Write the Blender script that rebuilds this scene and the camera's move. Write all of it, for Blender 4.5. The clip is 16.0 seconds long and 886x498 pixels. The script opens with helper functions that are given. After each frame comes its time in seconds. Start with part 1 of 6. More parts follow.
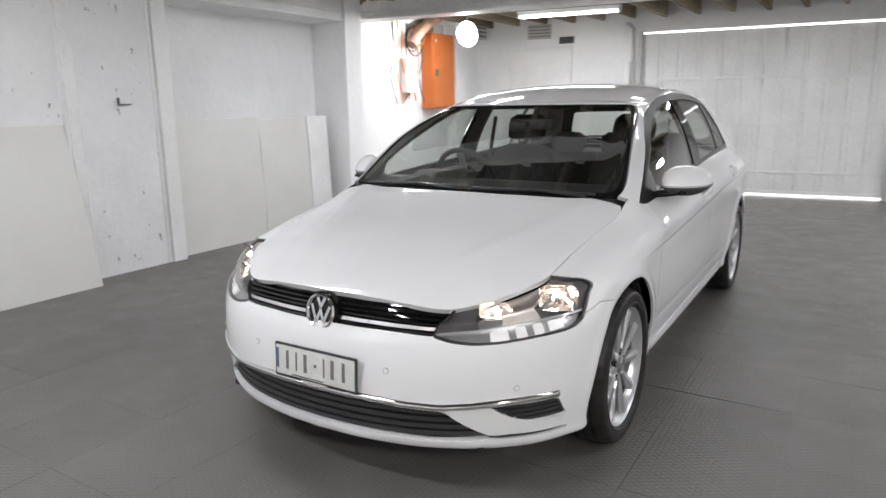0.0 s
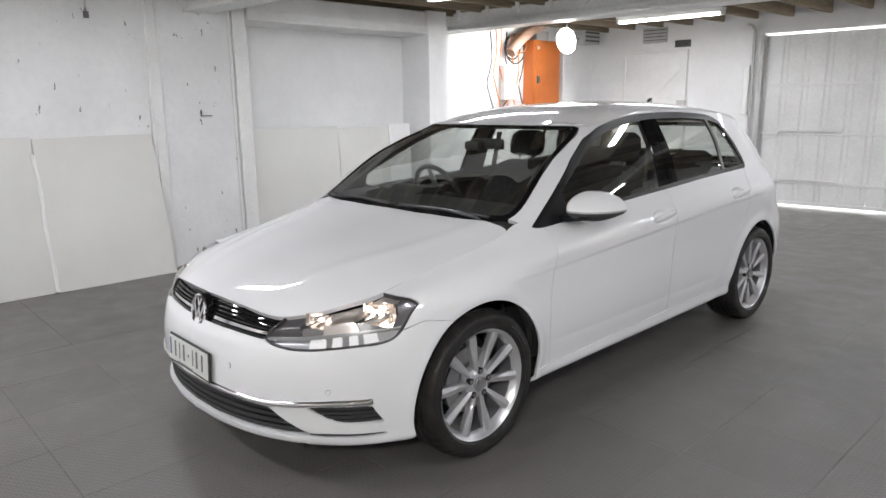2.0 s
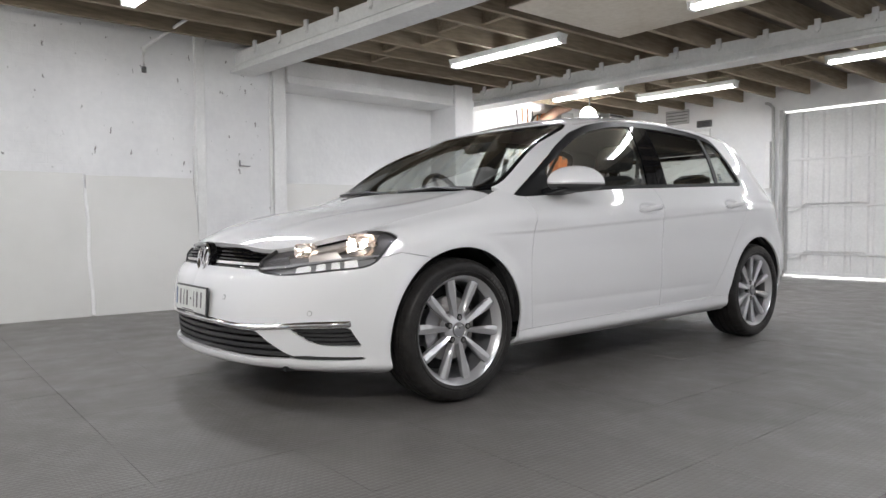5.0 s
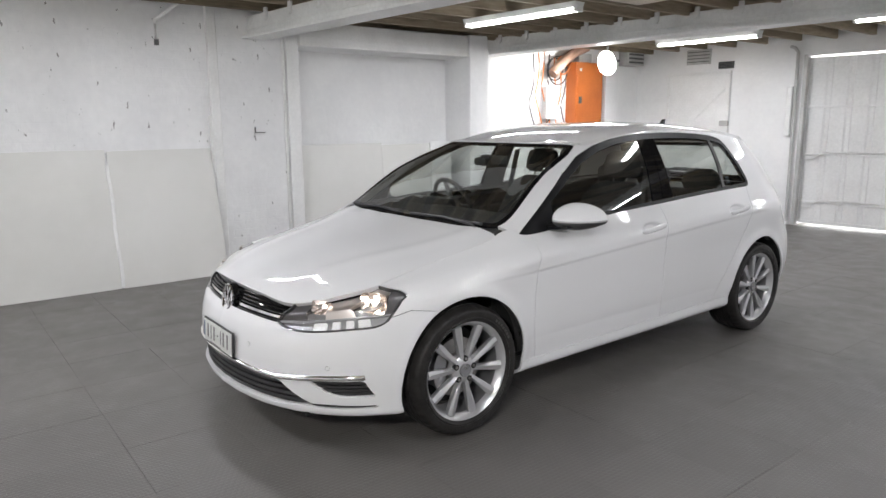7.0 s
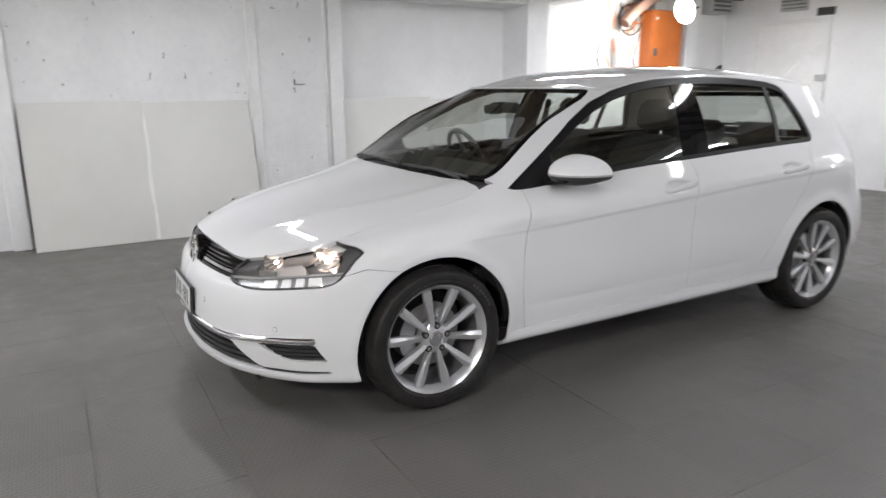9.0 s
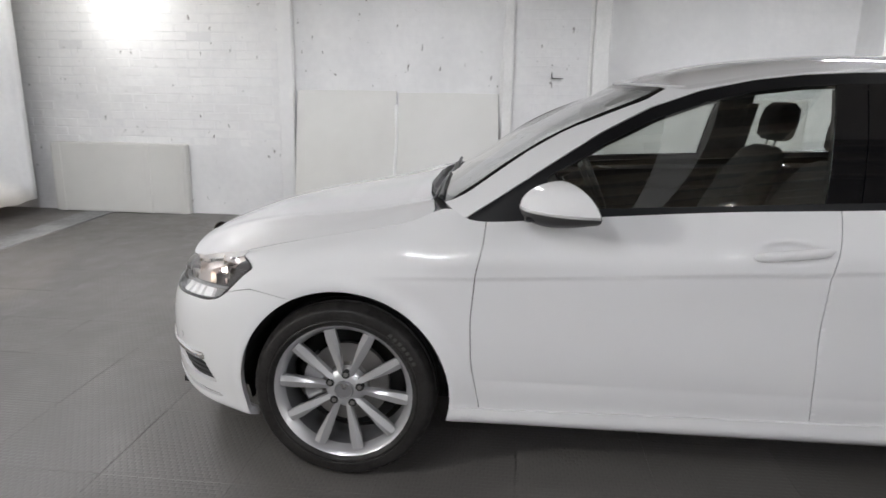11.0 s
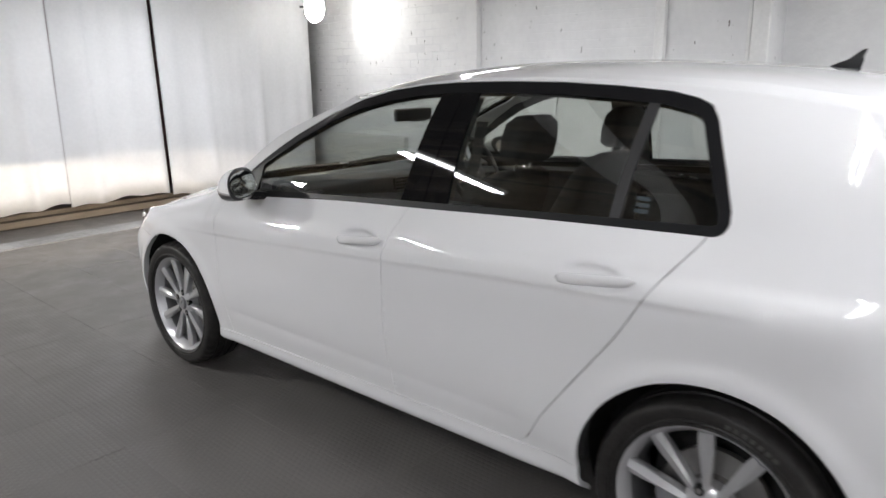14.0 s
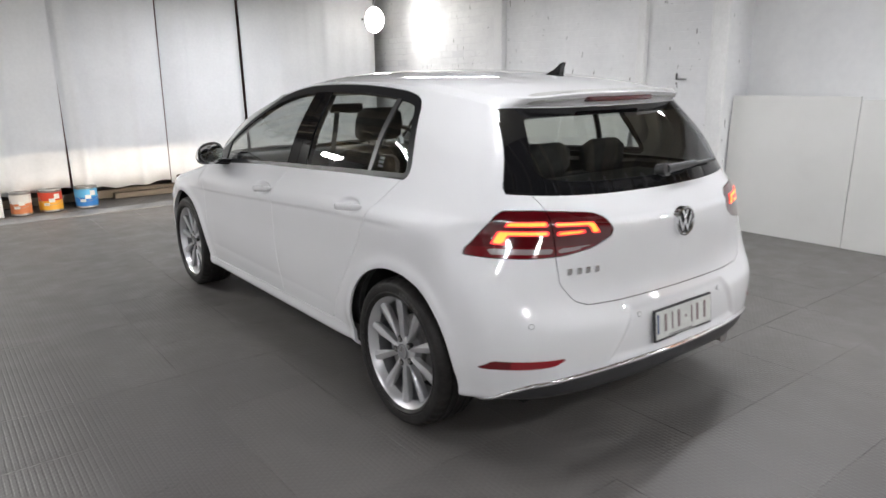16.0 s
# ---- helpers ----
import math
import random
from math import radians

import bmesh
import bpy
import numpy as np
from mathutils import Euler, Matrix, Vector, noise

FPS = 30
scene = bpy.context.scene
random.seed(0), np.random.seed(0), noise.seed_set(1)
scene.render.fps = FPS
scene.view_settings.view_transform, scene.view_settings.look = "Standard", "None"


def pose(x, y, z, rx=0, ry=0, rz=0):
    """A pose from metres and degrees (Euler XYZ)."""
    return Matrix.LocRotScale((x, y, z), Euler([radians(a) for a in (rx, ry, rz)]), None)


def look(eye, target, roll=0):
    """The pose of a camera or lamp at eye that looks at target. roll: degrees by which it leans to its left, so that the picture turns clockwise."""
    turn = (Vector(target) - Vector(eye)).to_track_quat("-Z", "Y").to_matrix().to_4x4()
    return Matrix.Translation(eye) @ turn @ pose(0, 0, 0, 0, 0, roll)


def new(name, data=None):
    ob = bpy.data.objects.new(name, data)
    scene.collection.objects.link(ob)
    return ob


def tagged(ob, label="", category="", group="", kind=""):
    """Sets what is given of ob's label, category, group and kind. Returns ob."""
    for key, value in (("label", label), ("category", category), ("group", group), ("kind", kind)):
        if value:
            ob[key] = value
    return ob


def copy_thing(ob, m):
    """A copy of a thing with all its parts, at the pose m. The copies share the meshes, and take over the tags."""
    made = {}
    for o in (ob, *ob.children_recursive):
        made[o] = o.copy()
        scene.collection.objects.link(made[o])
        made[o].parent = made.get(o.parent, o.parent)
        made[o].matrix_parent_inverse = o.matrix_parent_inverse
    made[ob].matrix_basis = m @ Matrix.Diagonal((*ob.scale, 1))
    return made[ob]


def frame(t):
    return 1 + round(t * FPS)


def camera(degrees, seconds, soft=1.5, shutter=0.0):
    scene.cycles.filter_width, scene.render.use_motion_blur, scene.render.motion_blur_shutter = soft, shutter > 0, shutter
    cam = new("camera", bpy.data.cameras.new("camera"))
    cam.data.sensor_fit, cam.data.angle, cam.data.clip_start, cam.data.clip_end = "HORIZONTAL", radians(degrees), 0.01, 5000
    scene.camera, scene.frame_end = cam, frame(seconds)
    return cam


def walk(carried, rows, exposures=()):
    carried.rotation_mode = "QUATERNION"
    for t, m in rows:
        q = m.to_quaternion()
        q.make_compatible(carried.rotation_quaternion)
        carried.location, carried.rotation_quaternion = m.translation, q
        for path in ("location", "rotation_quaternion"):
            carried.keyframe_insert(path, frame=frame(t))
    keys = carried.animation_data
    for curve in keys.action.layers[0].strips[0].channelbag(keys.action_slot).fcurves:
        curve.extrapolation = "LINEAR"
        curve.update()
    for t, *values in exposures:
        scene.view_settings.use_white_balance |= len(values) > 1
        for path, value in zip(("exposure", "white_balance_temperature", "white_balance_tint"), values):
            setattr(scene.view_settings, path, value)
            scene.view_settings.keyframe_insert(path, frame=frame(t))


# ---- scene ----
cam = camera(66.0, 16.0, soft=1.5, shutter=0.4)
# seconds, eye, target, roll
PATH = [
    (0, (1.604, -2.566, 1.356), (0.578, -0.901, 0.937), -0.8),
    (0.5, (1.933, -2.307, 1.344), (0.701, -0.79, 0.922), -0.9),
    (1, (2.294, -2.095, 1.358), (0.94, -0.683, 0.941), -1.0),
    (1.5, (2.556, -1.982, 1.382), (1.146, -0.626, 0.966), -0.9),
    (2, (2.697, -1.922, 1.457), (1.267, -0.588, 1.041), -0.8),
    (2.5, (2.745, -1.834, 1.482), (1.296, -0.521, 1.063), -0.8),
    (3, (2.746, -1.805, 1.428), (1.282, -0.509, 1.007), -0.6),
    (3.5, (2.865, -1.872, 1.29), (1.382, -0.587, 0.906), -0.5),
    (4, (3.008, -1.916, 1.005), (1.489, -0.633, 0.789), -0.6),
    (4.5, (3.066, -1.926, 0.804), (1.521, -0.659, 0.713), -0.4),
    (4.7, (3.085, -1.925, 0.765), (1.537, -0.661, 0.694), -0.4),
    (6.8, (3.165, -1.914, 1.36), (1.6, -0.707, 1.049), -0.4),
    (7, (3.211, -1.948, 1.463), (1.654, -0.747, 1.099), -0.4),
    (7.5, (3.279, -2.013, 1.561), (1.722, -0.821, 1.169), -0.3),
    (8, (3.274, -1.989, 1.516), (1.716, -0.805, 1.102), -0.4),
    (8.5, (3.252, -1.731, 1.412), (1.678, -0.578, 0.971), -0.4),
    (9, (3.231, -1.322, 1.359), (1.541, -0.359, 0.892), -0.4),
    (9.2, (3.191, -1.141, 1.339), (1.44, -0.298, 0.868), -0.4),
    (11.3, (2.855, 0.799, 1.346), (0.947, 0.451, 0.86), 0.5),
    (11.5, (2.773, 0.96, 1.335), (0.885, 0.516, 0.844), 0.1),
    (12, (2.622, 1.328, 1.342), (0.792, 0.689, 0.848), 0.1),
    (12.5, (2.551, 1.704, 1.346), (0.816, 0.841, 0.849), 0.1),
    (13, (2.555, 2.183, 1.4), (0.911, 1.159, 0.902), -0.2),
    (13.5, (2.481, 2.633, 1.422), (0.921, 1.483, 0.926), -0.4),
    (14, (2.44, 3.143, 1.413), (0.983, 1.865, 0.92), -0.6),
    (14.5, (2.4, 3.625, 1.428), (1.028, 2.254, 0.94), -0.5),
    (15, (2.323, 4.074, 1.409), (1.07, 2.59, 0.931), -0.6),
    (15.5, (2.341, 4.504, 1.409), (1.142, 2.977, 0.928), -0.7),
    (16, (2.313, 4.844, 1.421), (1.137, 3.302, 0.933), -0.7),
]
walk(cam, [(t, look(eye, target, roll)) for t, eye, target, roll in PATH])


# ---------------------------------------------------------------- world and lights
world = bpy.data.worlds.new("garage_world")
world.use_nodes = True
scene.world = world
_bg = world.node_tree.nodes["Background"]
_sky = world.node_tree.nodes.new("ShaderNodeTexSky")
_sky.sky_type, _sky.sun_disc, _sky.sun_elevation = "NISHITA", False, radians(40)
world.node_tree.links.new(_sky.outputs[0], _bg.inputs[0])
_bg.inputs[1].default_value = 0.1


def area_lamp(name, m, sx, sy, power, colour=(1, 1, 1), spread=180):
    d = bpy.data.lights.new(name, "AREA")
    d.shape, d.size, d.size_y, d.energy, d.color, d.spread = "RECTANGLE", sx, sy, power, colour, radians(spread)
    ob = new(name, d)
    ob.matrix_world = m
    return ob


K = 0.08          # the cross beams and the far wall run at this slope to x
# twin-tube fluorescent fittings: x, y, z of the middle, length, strength
# some fittings out of view are added, placed to even out the light
TUBES = [(-1.81, 2.88, 2.47, 1.38, 1.05), (-1.83, 6.16, 2.47, 1.30, 0.75), (-2.70, 5.25, 2.47, 1.0, 0.65), (0.85, 3.07, 2.47, 1.38, 0.35), (4.6, 2.4, 2.47, 1.38, 1.2),
         (-1.75, -0.4, 2.47, 1.38, 0.52), (2.9, -0.40, 2.47, 1.38, 0.60), (0.7, 5.9, 2.47, 1.30, 0.70), (3.9, 5.6, 2.47, 1.30, 0.85), (-0.8, -2.6, 2.47, 1.38, 1.25)]
TUBE_W = 37.5
COOL = (0.966, 0.975, 1.05)
for _x, _y, _z, _l, _p in TUBES:
    for _o in (-0.035, 0.035):
        area_lamp("tube_light", pose(_x, _y, _z - 0.034, 0, 0, math.degrees(K)) @ pose(0, _o, 0), _l, 0.022, TUBE_W * _p * _l / 2.9, COOL)
# the fourth flood is unseen, added to brighten the tail and the floor there
FLOODS = [((-3.17, 5.90, 2.27), (-3.35, 4.9, 2.02), 22.0), ((-2.96, -3.58, 2.20), (-3.25, -2.3, 2.10), 5.0),
          ((3.3, -3.1, 2.3), (1.0, -0.6, 0.3), 60.0), ((2.7, 7.2, 2.1), (0.3, 3.6, 0.1), 18.0)]
for _at, _to, _w in FLOODS:
    _m = look(_at, _to)
    area_lamp("flood_light", _m @ pose(0, 0, -0.085), 0.20, 0.14, _w, (1, 0.99, 0.96))

# the dipped headlamps of the car: wide flat beams
for _x in (0.62, -0.62):
    _d = bpy.data.lights.new("headlamp_beam", "SPOT")
    _d.energy, _d.color, _d.spot_size, _d.spot_blend, _d.shadow_soft_size = 150.0, (1.0, 0.84, 0.66), radians(22), 0.12, 0.01
    _o = new("headlamp_beam", _d)
    _o.matrix_world = look((_x, -0.82, 0.655), (_x * 1.1, -3.2, 0.205)) @ Matrix.Diagonal((4.0, 1.0, 1.0, 1.0))

# ---------------------------------------------------------------- materials


def material(name, base=(0.8, 0.8, 0.8), rough=0.5, metal=0.0, **more):
    m = bpy.data.materials.new(name)
    m.use_nodes = True
    b = m.node_tree.nodes["Principled BSDF"]
    b.inputs["Base Color"].default_value = (*base, 1)
    b.inputs["Roughness"].default_value = rough
    b.inputs["Metallic"].default_value = metal
    for key, value in more.items():
        b.inputs[key.replace("_", " ")].default_value = value
    return m


def nodes_of(m):
    t = m.node_tree
    return t, t.nodes["Principled BSDF"], (lambda kind, **kw: _node(t, kind, kw))


def _node(t, kind, kw):
    n = t.nodes.new(kind)
    for k, v in kw.items():
        n.inputs[k.replace("_", " ")].default_value = v
    return n


def mottle(m, dark, light, scale=6.0, fine=60.0, bump=0.1, coords="Object", fine_share=0.35, dist=0.004, stretch=(1, 1, 1), lo=0.35, hi=0.65):
    """Colour between two tones at two scales, and fine relief."""
    t, b, make = nodes_of(m)
    tex = t.nodes.new("ShaderNodeTexCoord")
    mp = make("ShaderNodeMapping")
    mp.inputs["Scale"].default_value = stretch
    t.links.new(t.nodes.new("ShaderNodeNewGeometry").outputs["Position"] if coords == "World" else tex.outputs[coords], mp.inputs[0])
    n1, n2 = make("ShaderNodeTexNoise", Scale=scale, Detail=5.0), make("ShaderNodeTexNoise", Scale=fine, Detail=4.0)
    mix = make("ShaderNodeMix")
    mix.inputs[0].default_value = fine_share
    for n in (n1, n2):
        t.links.new(mp.outputs[0], n.inputs["Vector"])
    t.links.new(n1.outputs["Fac"], mix.inputs[2])
    t.links.new(n2.outputs["Fac"], mix.inputs[3])
    ramp = make("ShaderNodeValToRGB")
    e = ramp.color_ramp.elements
    e[0].position, e[0].color, e[1].position, e[1].color = lo, (*dark, 1), hi, (*light, 1)
    t.links.new(mix.outputs[0], ramp.inputs[0])
    t.links.new(ramp.outputs[0], b.inputs["Base Color"])
    if bump:
        bp = make("ShaderNodeBump", Strength=bump, Distance=dist)
        t.links.new(n2.outputs["Fac"], bp.inputs["Height"])
        t.links.new(bp.outputs[0], b.inputs["Normal"])
    return m


def glass_sheet(name, tint, gloss=1.0, rough=0.0, base=0.07):
    """A thin pane: light passes straight through, tinted, with a mirror sheen that grows at a slant."""
    m = bpy.data.materials.new(name)
    m.use_nodes = True
    t = m.node_tree
    t.nodes.clear()
    out, mix = t.nodes.new("ShaderNodeOutputMaterial"), t.nodes.new("ShaderNodeMixShader")
    clear, shine, slant = t.nodes.new("ShaderNodeBsdfTransparent"), t.nodes.new("ShaderNodeBsdfGlossy"), t.nodes.new("ShaderNodeLayerWeight")
    clear.inputs[0].default_value = (*tint, 1)
    shine.inputs["Roughness"].default_value = rough
    shine.inputs[0].default_value = (gloss, gloss, gloss, 1)
    slant.inputs[0].default_value = 0.5
    power, gain = _node(t, "ShaderNodeMath", {}), _node(t, "ShaderNodeMath", {})
    power.operation, power.inputs[1].default_value = "POWER", 4.5
    gain.operation, gain.inputs[1].default_value, gain.inputs[2].default_value = "MULTIPLY_ADD", 0.9, base
    t.links.new(slant.outputs["Facing"], power.inputs[0])
    t.links.new(power.outputs[0], gain.inputs[0])
    t.links.new(gain.outputs[0], mix.inputs[0])
    t.links.new(clear.outputs[0], mix.inputs[1])
    t.links.new(shine.outputs[0], mix.inputs[2])
    t.links.new(mix.outputs[0], out.inputs[0])
    return m


def glowing(name, colour, strength, base=(0.8, 0.8, 0.8)):
    m = material(name, base, 0.3)
    b = m.node_tree.nodes["Principled BSDF"]
    b.inputs["Emission Color"].default_value = (*colour, 1)
    b.inputs["Emission Strength"].default_value = strength
    return m


PAINT = material("white_car_paint", (0.80, 0.80, 0.81), 0.6, Specular_IOR_Level=0.15, Coat_Weight=1.0, Coat_Roughness=0.015, Coat_IOR=1.5)
PAINT_IN = material("white_panel_back", (0.25, 0.25, 0.25), 0.6)
BLACK = material("satin_black_plastic", (0.036, 0.036, 0.037), 0.42)
MIRROR_LINE = material("bright_trim", (0.75, 0.75, 0.76), 0.25, 0.5)
SEAL = material("black_window_trim", (0.007, 0.007, 0.008), 0.42, Specular_IOR_Level=0.25)
GLOSS = material("gloss_black", (0.008, 0.008, 0.009), 0.035)
MATT = material("matt_black", (0.018, 0.018, 0.018), 0.85)
CHROME = material("chrome", (0.86, 0.86, 0.87), 0.07, 1.0)
ALLOY = material("silver_alloy", (0.64, 0.64, 0.655), 0.28, 0.70)
SIDEWALL = material("worn_tyre_marks", (0.055, 0.053, 0.05), 0.6)
ALLOY_IN = material("barrel_alloy", (0.33, 0.33, 0.34), 0.38, 0.7)
STEEL = material("brushed_steel", (0.35, 0.34, 0.33), 0.4, 0.9)
RUBBER = mottle(material("tyre_rubber", (0.02, 0.02, 0.02), 0.42, Specular_IOR_Level=0.22), (0.014, 0.013, 0.0125), (0.032, 0.030, 0.029), 14, 120, 0.25)
WINDOW = glass_sheet("green_tinted_glass", (0.86, 0.895, 0.875), base=0.185)
REARWIN = glass_sheet("dark_tinted_glass", (0.82, 0.855, 0.83), base=0.15)
LENS = glass_sheet("clear_lens", (0.97, 0.97, 0.97), base=0.03)
CABIN = mottle(material("dark_cabin_plastic", (0.02, 0.02, 0.021), 0.55), (0.048, 0.048, 0.049), (0.080, 0.080, 0.081), 40, 300, 0.3)
FABRIC = mottle(material("charcoal_seat_fabric", (0.03, 0.03, 0.032), 0.9), (0.028, 0.028, 0.029), (0.060, 0.060, 0.062), 30, 400, 0.4)
LINER = material("pale_roof_lining", (0.42, 0.42, 0.40), 0.9)
RED_LENS = material("red_lens", (0.14, 0.004, 0.008), 0.06, Coat_Weight=1.0)
RED_BRIGHT = material("bright_red_reflector", (0.30, 0.008, 0.016), 0.08, Coat_Weight=1.0)
RED_DARK = material("dark_red_lens", (0.085, 0.003, 0.006), 0.06, Coat_Weight=1.0)
WHITE_LENS = material("smoked_clear_lens", (0.32, 0.27, 0.27), 0.12, Coat_Weight=1.0)
BAR_GLOW = glowing("lit_tail_bar", (1.0, 0.035, 0.04), 1.9, (0.5, 0.02, 0.01))
BAR_CORE = glowing("lit_tail_core", (1.0, 0.40, 0.05), 1.7, (0.6, 0.1, 0.01))
DRL_GLOW = glowing("lit_running_lamp", (1.0, 0.98, 0.96), 0.20)
LAMP_GLOW = glowing("lit_headlamp", (1.0, 0.88, 0.74), 24.0)
REFLECTOR = material("headlamp_reflector", (0.88, 0.82, 0.79), 0.13, 0.95)
_t, _b, _make = nodes_of(REFLECTOR)
_vor, _bmp = _make("ShaderNodeTexVoronoi", Scale=38.0), _make("ShaderNodeBump", Strength=0.28, Distance=0.006)
_t.links.new(_t.nodes.new("ShaderNodeTexCoord").outputs["Object"], _vor.inputs["Vector"])
_t.links.new(_vor.outputs["Distance"], _bmp.inputs["Height"])
_t.links.new(_bmp.outputs[0], _b.inputs["Normal"])
FACET = material("headlamp_facet", (0.74, 0.68, 0.65), 0.34, 0.85)
LAMP_DARK = material("headlamp_dark_trim", (0.105, 0.101, 0.105), 0.30, 0.25)
LAMP_GREY = material("headlamp_grey_trim", (0.26, 0.255, 0.26), 0.30, 0.5)
TRAY = material("headlamp_silver_tray", (0.40, 0.40, 0.41), 0.35, 0.5)
PLATE = mottle(material("pale_number_plate", (0.7, 0.71, 0.68), 0.35), (0.62, 0.63, 0.60), (0.74, 0.75, 0.72), 20, 80, 0)
INK_PALE = material("pale_plate_ink", (0.26, 0.20, 0.20), 0.5)
INK = material("plate_ink", (0.17, 0.155, 0.16), 0.5)
STICKER = material("faded_sticker", (0.10, 0.12, 0.15), 0.5)

# ---------------------------------------------------------------- mesh helpers


def obj(name, verts, faces, mat, parent=None, label="", smooth=False):
    me = bpy.data.meshes.new(name)
    me.from_pydata([tuple(map(float, v)) for v in verts], [], [tuple(map(int, f)) for f in faces])
    me.materials.append(mat)
    if smooth:
        me.polygons.foreach_set("use_smooth", [True] * len(me.polygons))
    ob = new(name, me)
    ob.parent = parent
    if label:
        tagged(ob, label)
    return ob


def part(name, bm, mat, parent=None, label="", smooth=False, angle=0.6):
    me = bpy.data.meshes.new(name)
    bmesh.ops.recalc_face_normals(bm, faces=bm.faces)
    if smooth:
        for f in bm.faces:
            f.smooth = True
        for e in bm.edges:
            e.smooth = len(e.link_faces) == 2 and e.calc_face_angle(0) < angle
    bm.to_mesh(me)
    bm.free()
    me.materials.append(mat)
    ob = new(name, me)
    ob.parent = parent
    if label:
        tagged(ob, label)
    return ob


def box(x0, y0, z0, x1, y1, z1, bevel=0.0, bm=None, m=None, seg=1):
    own = bmesh.new()
    bmesh.ops.create_cube(own, size=1)
    bmesh.ops.transform(own, matrix=Matrix.Translation(((x0 + x1) / 2, (y0 + y1) / 2, (z0 + z1) / 2)) @ Matrix.Diagonal((x1 - x0, y1 - y0, z1 - z0, 1)), verts=own.verts)
    if bevel:
        bmesh.ops.bevel(own, geom=own.edges[:] + own.verts[:], offset=bevel, segments=seg, affect="EDGES", profile=0.6)
    if m is not None:
        bmesh.ops.transform(own, matrix=m, verts=own.verts)
    if bm is None:
        return own
    merge(bm, own)
    return bm


def merge(bm, own):
    me = bpy.data.meshes.new("tmp")
    own.to_mesh(me)
    own.free()
    bm.from_mesh(me)
    bpy.data.meshes.remove(me)


def cyl(p, q, r, n=12, r2=None, bm=None, caps=True):
    """A round bar from p to q."""
    own = bmesh.new()
    p, q = Vector(p), Vector(q)
    bmesh.ops.create_cone(own, cap_ends=caps, segments=n, radius1=r, radius2=r if r2 is None else r2, depth=(q - p).length)
    bmesh.ops.transform(own, matrix=Matrix.Translation((p + q) / 2) @ (q - p).to_track_quat("Z", "Y").to_matrix().to_4x4(), verts=own.verts)
    if bm is None:
        return own
    merge(bm, own)
    return bm


def tube_path(points, r, n=8, bm=None, closed=False):
    """A round cable or pipe along points."""
    pts = [Vector(p) for p in points]
    own = bmesh.new()
    rings = []
    for i, p in enumerate(pts):
        a, b = pts[i - 1] if i or closed else p, pts[(i + 1) % len(pts)] if i + 1 < len(pts) or closed else p
        q = (b - a).to_track_quat("Z", "Y").to_matrix()
        rings.append([own.verts.new(p + q @ Vector((r * math.cos(k * math.tau / n), r * math.sin(k * math.tau / n), 0))) for k in range(n)])
    for i in range(len(rings) if closed else len(rings) - 1):
        a, b = rings[i], rings[(i + 1) % len(rings)]
        for k in range(n):
            own.faces.new((a[k], a[(k + 1) % n], b[(k + 1) % n], b[k]))
    if not closed:
        own.faces.new(rings[0][::-1]), own.faces.new(rings[-1])
    if bm is None:
        return own
    merge(bm, own)
    return bm


def prism(outline, axis, lo, hi, bevel=0.0):
    """An outline in a plane, drawn out along an axis ('x': the outline is in y, z; 'y': x, z; 'z': x, y)."""
    bm = bmesh.new()
    at = {"x": lambda a, b, c: (c, a, b), "y": lambda a, b, c: (a, c, b), "z": lambda a, b, c: (a, b, c)}[axis]
    low, top = [bm.verts.new(at(a, b, lo)) for a, b in outline], [bm.verts.new(at(a, b, hi)) for a, b in outline]
    n = len(outline)
    bm.faces.new(low), bm.faces.new(top[::-1])
    for i in range(n):
        bm.faces.new((low[i], top[i], top[(i + 1) % n], low[(i + 1) % n]))
    if bevel:
        bmesh.ops.bevel(bm, geom=bm.edges[:], offset=bevel, segments=2, affect="EDGES", profile=0.6)
    return bm


def lathe(profile, n=48, axis="x", closed=False):
    """A profile of (along, radius) turned round an axis through the origin."""
    verts, faces = [], []
    m = len(profile)
    for k in range(n):
        a = k * math.tau / n
        for u, r in profile:
            c, s = r * math.cos(a), r * math.sin(a)
            verts.append({"x": (u, c, s), "y": (c, u, s), "z": (c, s, u)}[axis])
    for k in range(n):
        for i in range(m if closed else m - 1):
            j = (i + 1) % m
            faces.append((k * m + i, k * m + j, ((k + 1) % n) * m + j, ((k + 1) % n) * m + i))
    bm = bmesh.new()
    vs = [bm.verts.new(v) for v in verts]
    for f in faces:
        bm.faces.new([vs[i] for i in f])
    return bm


def empty(name, m=None):
    ob = new(name)
    ob.empty_display_size = 0.1
    if m is not None:
        ob.matrix_world = m
    return ob


def spline(keys, t, closed=False):
    """Catmull-Rom through rows of keys at t in 0..n-1 (numpy)."""
    keys, t = np.asarray(keys, float), np.asarray(t, float)
    n = len(keys)
    i = np.clip(np.floor(t).astype(int), 0, n - 1 if closed else n - 2)
    f = (t - i)[:, None]
    get = (lambda k: keys[k % n]) if closed else (lambda k: np.where(((k < 0) | (k >= n))[:, None], 2 * keys[np.clip(k, 0, n - 1)] - keys[np.clip(2 * np.clip(k, 0, n - 1) - k, 0, n - 1)], keys[np.clip(k, 0, n - 1)]))
    a, b, c, d = get(i - 1), get(i), get(i + 1), get(i + 2)
    return 0.5 * (2 * b + (c - a) * f + (2 * a - 5 * b + 4 * c - d) * f * f + (3 * b - a - 3 * c + d) * f ** 3)


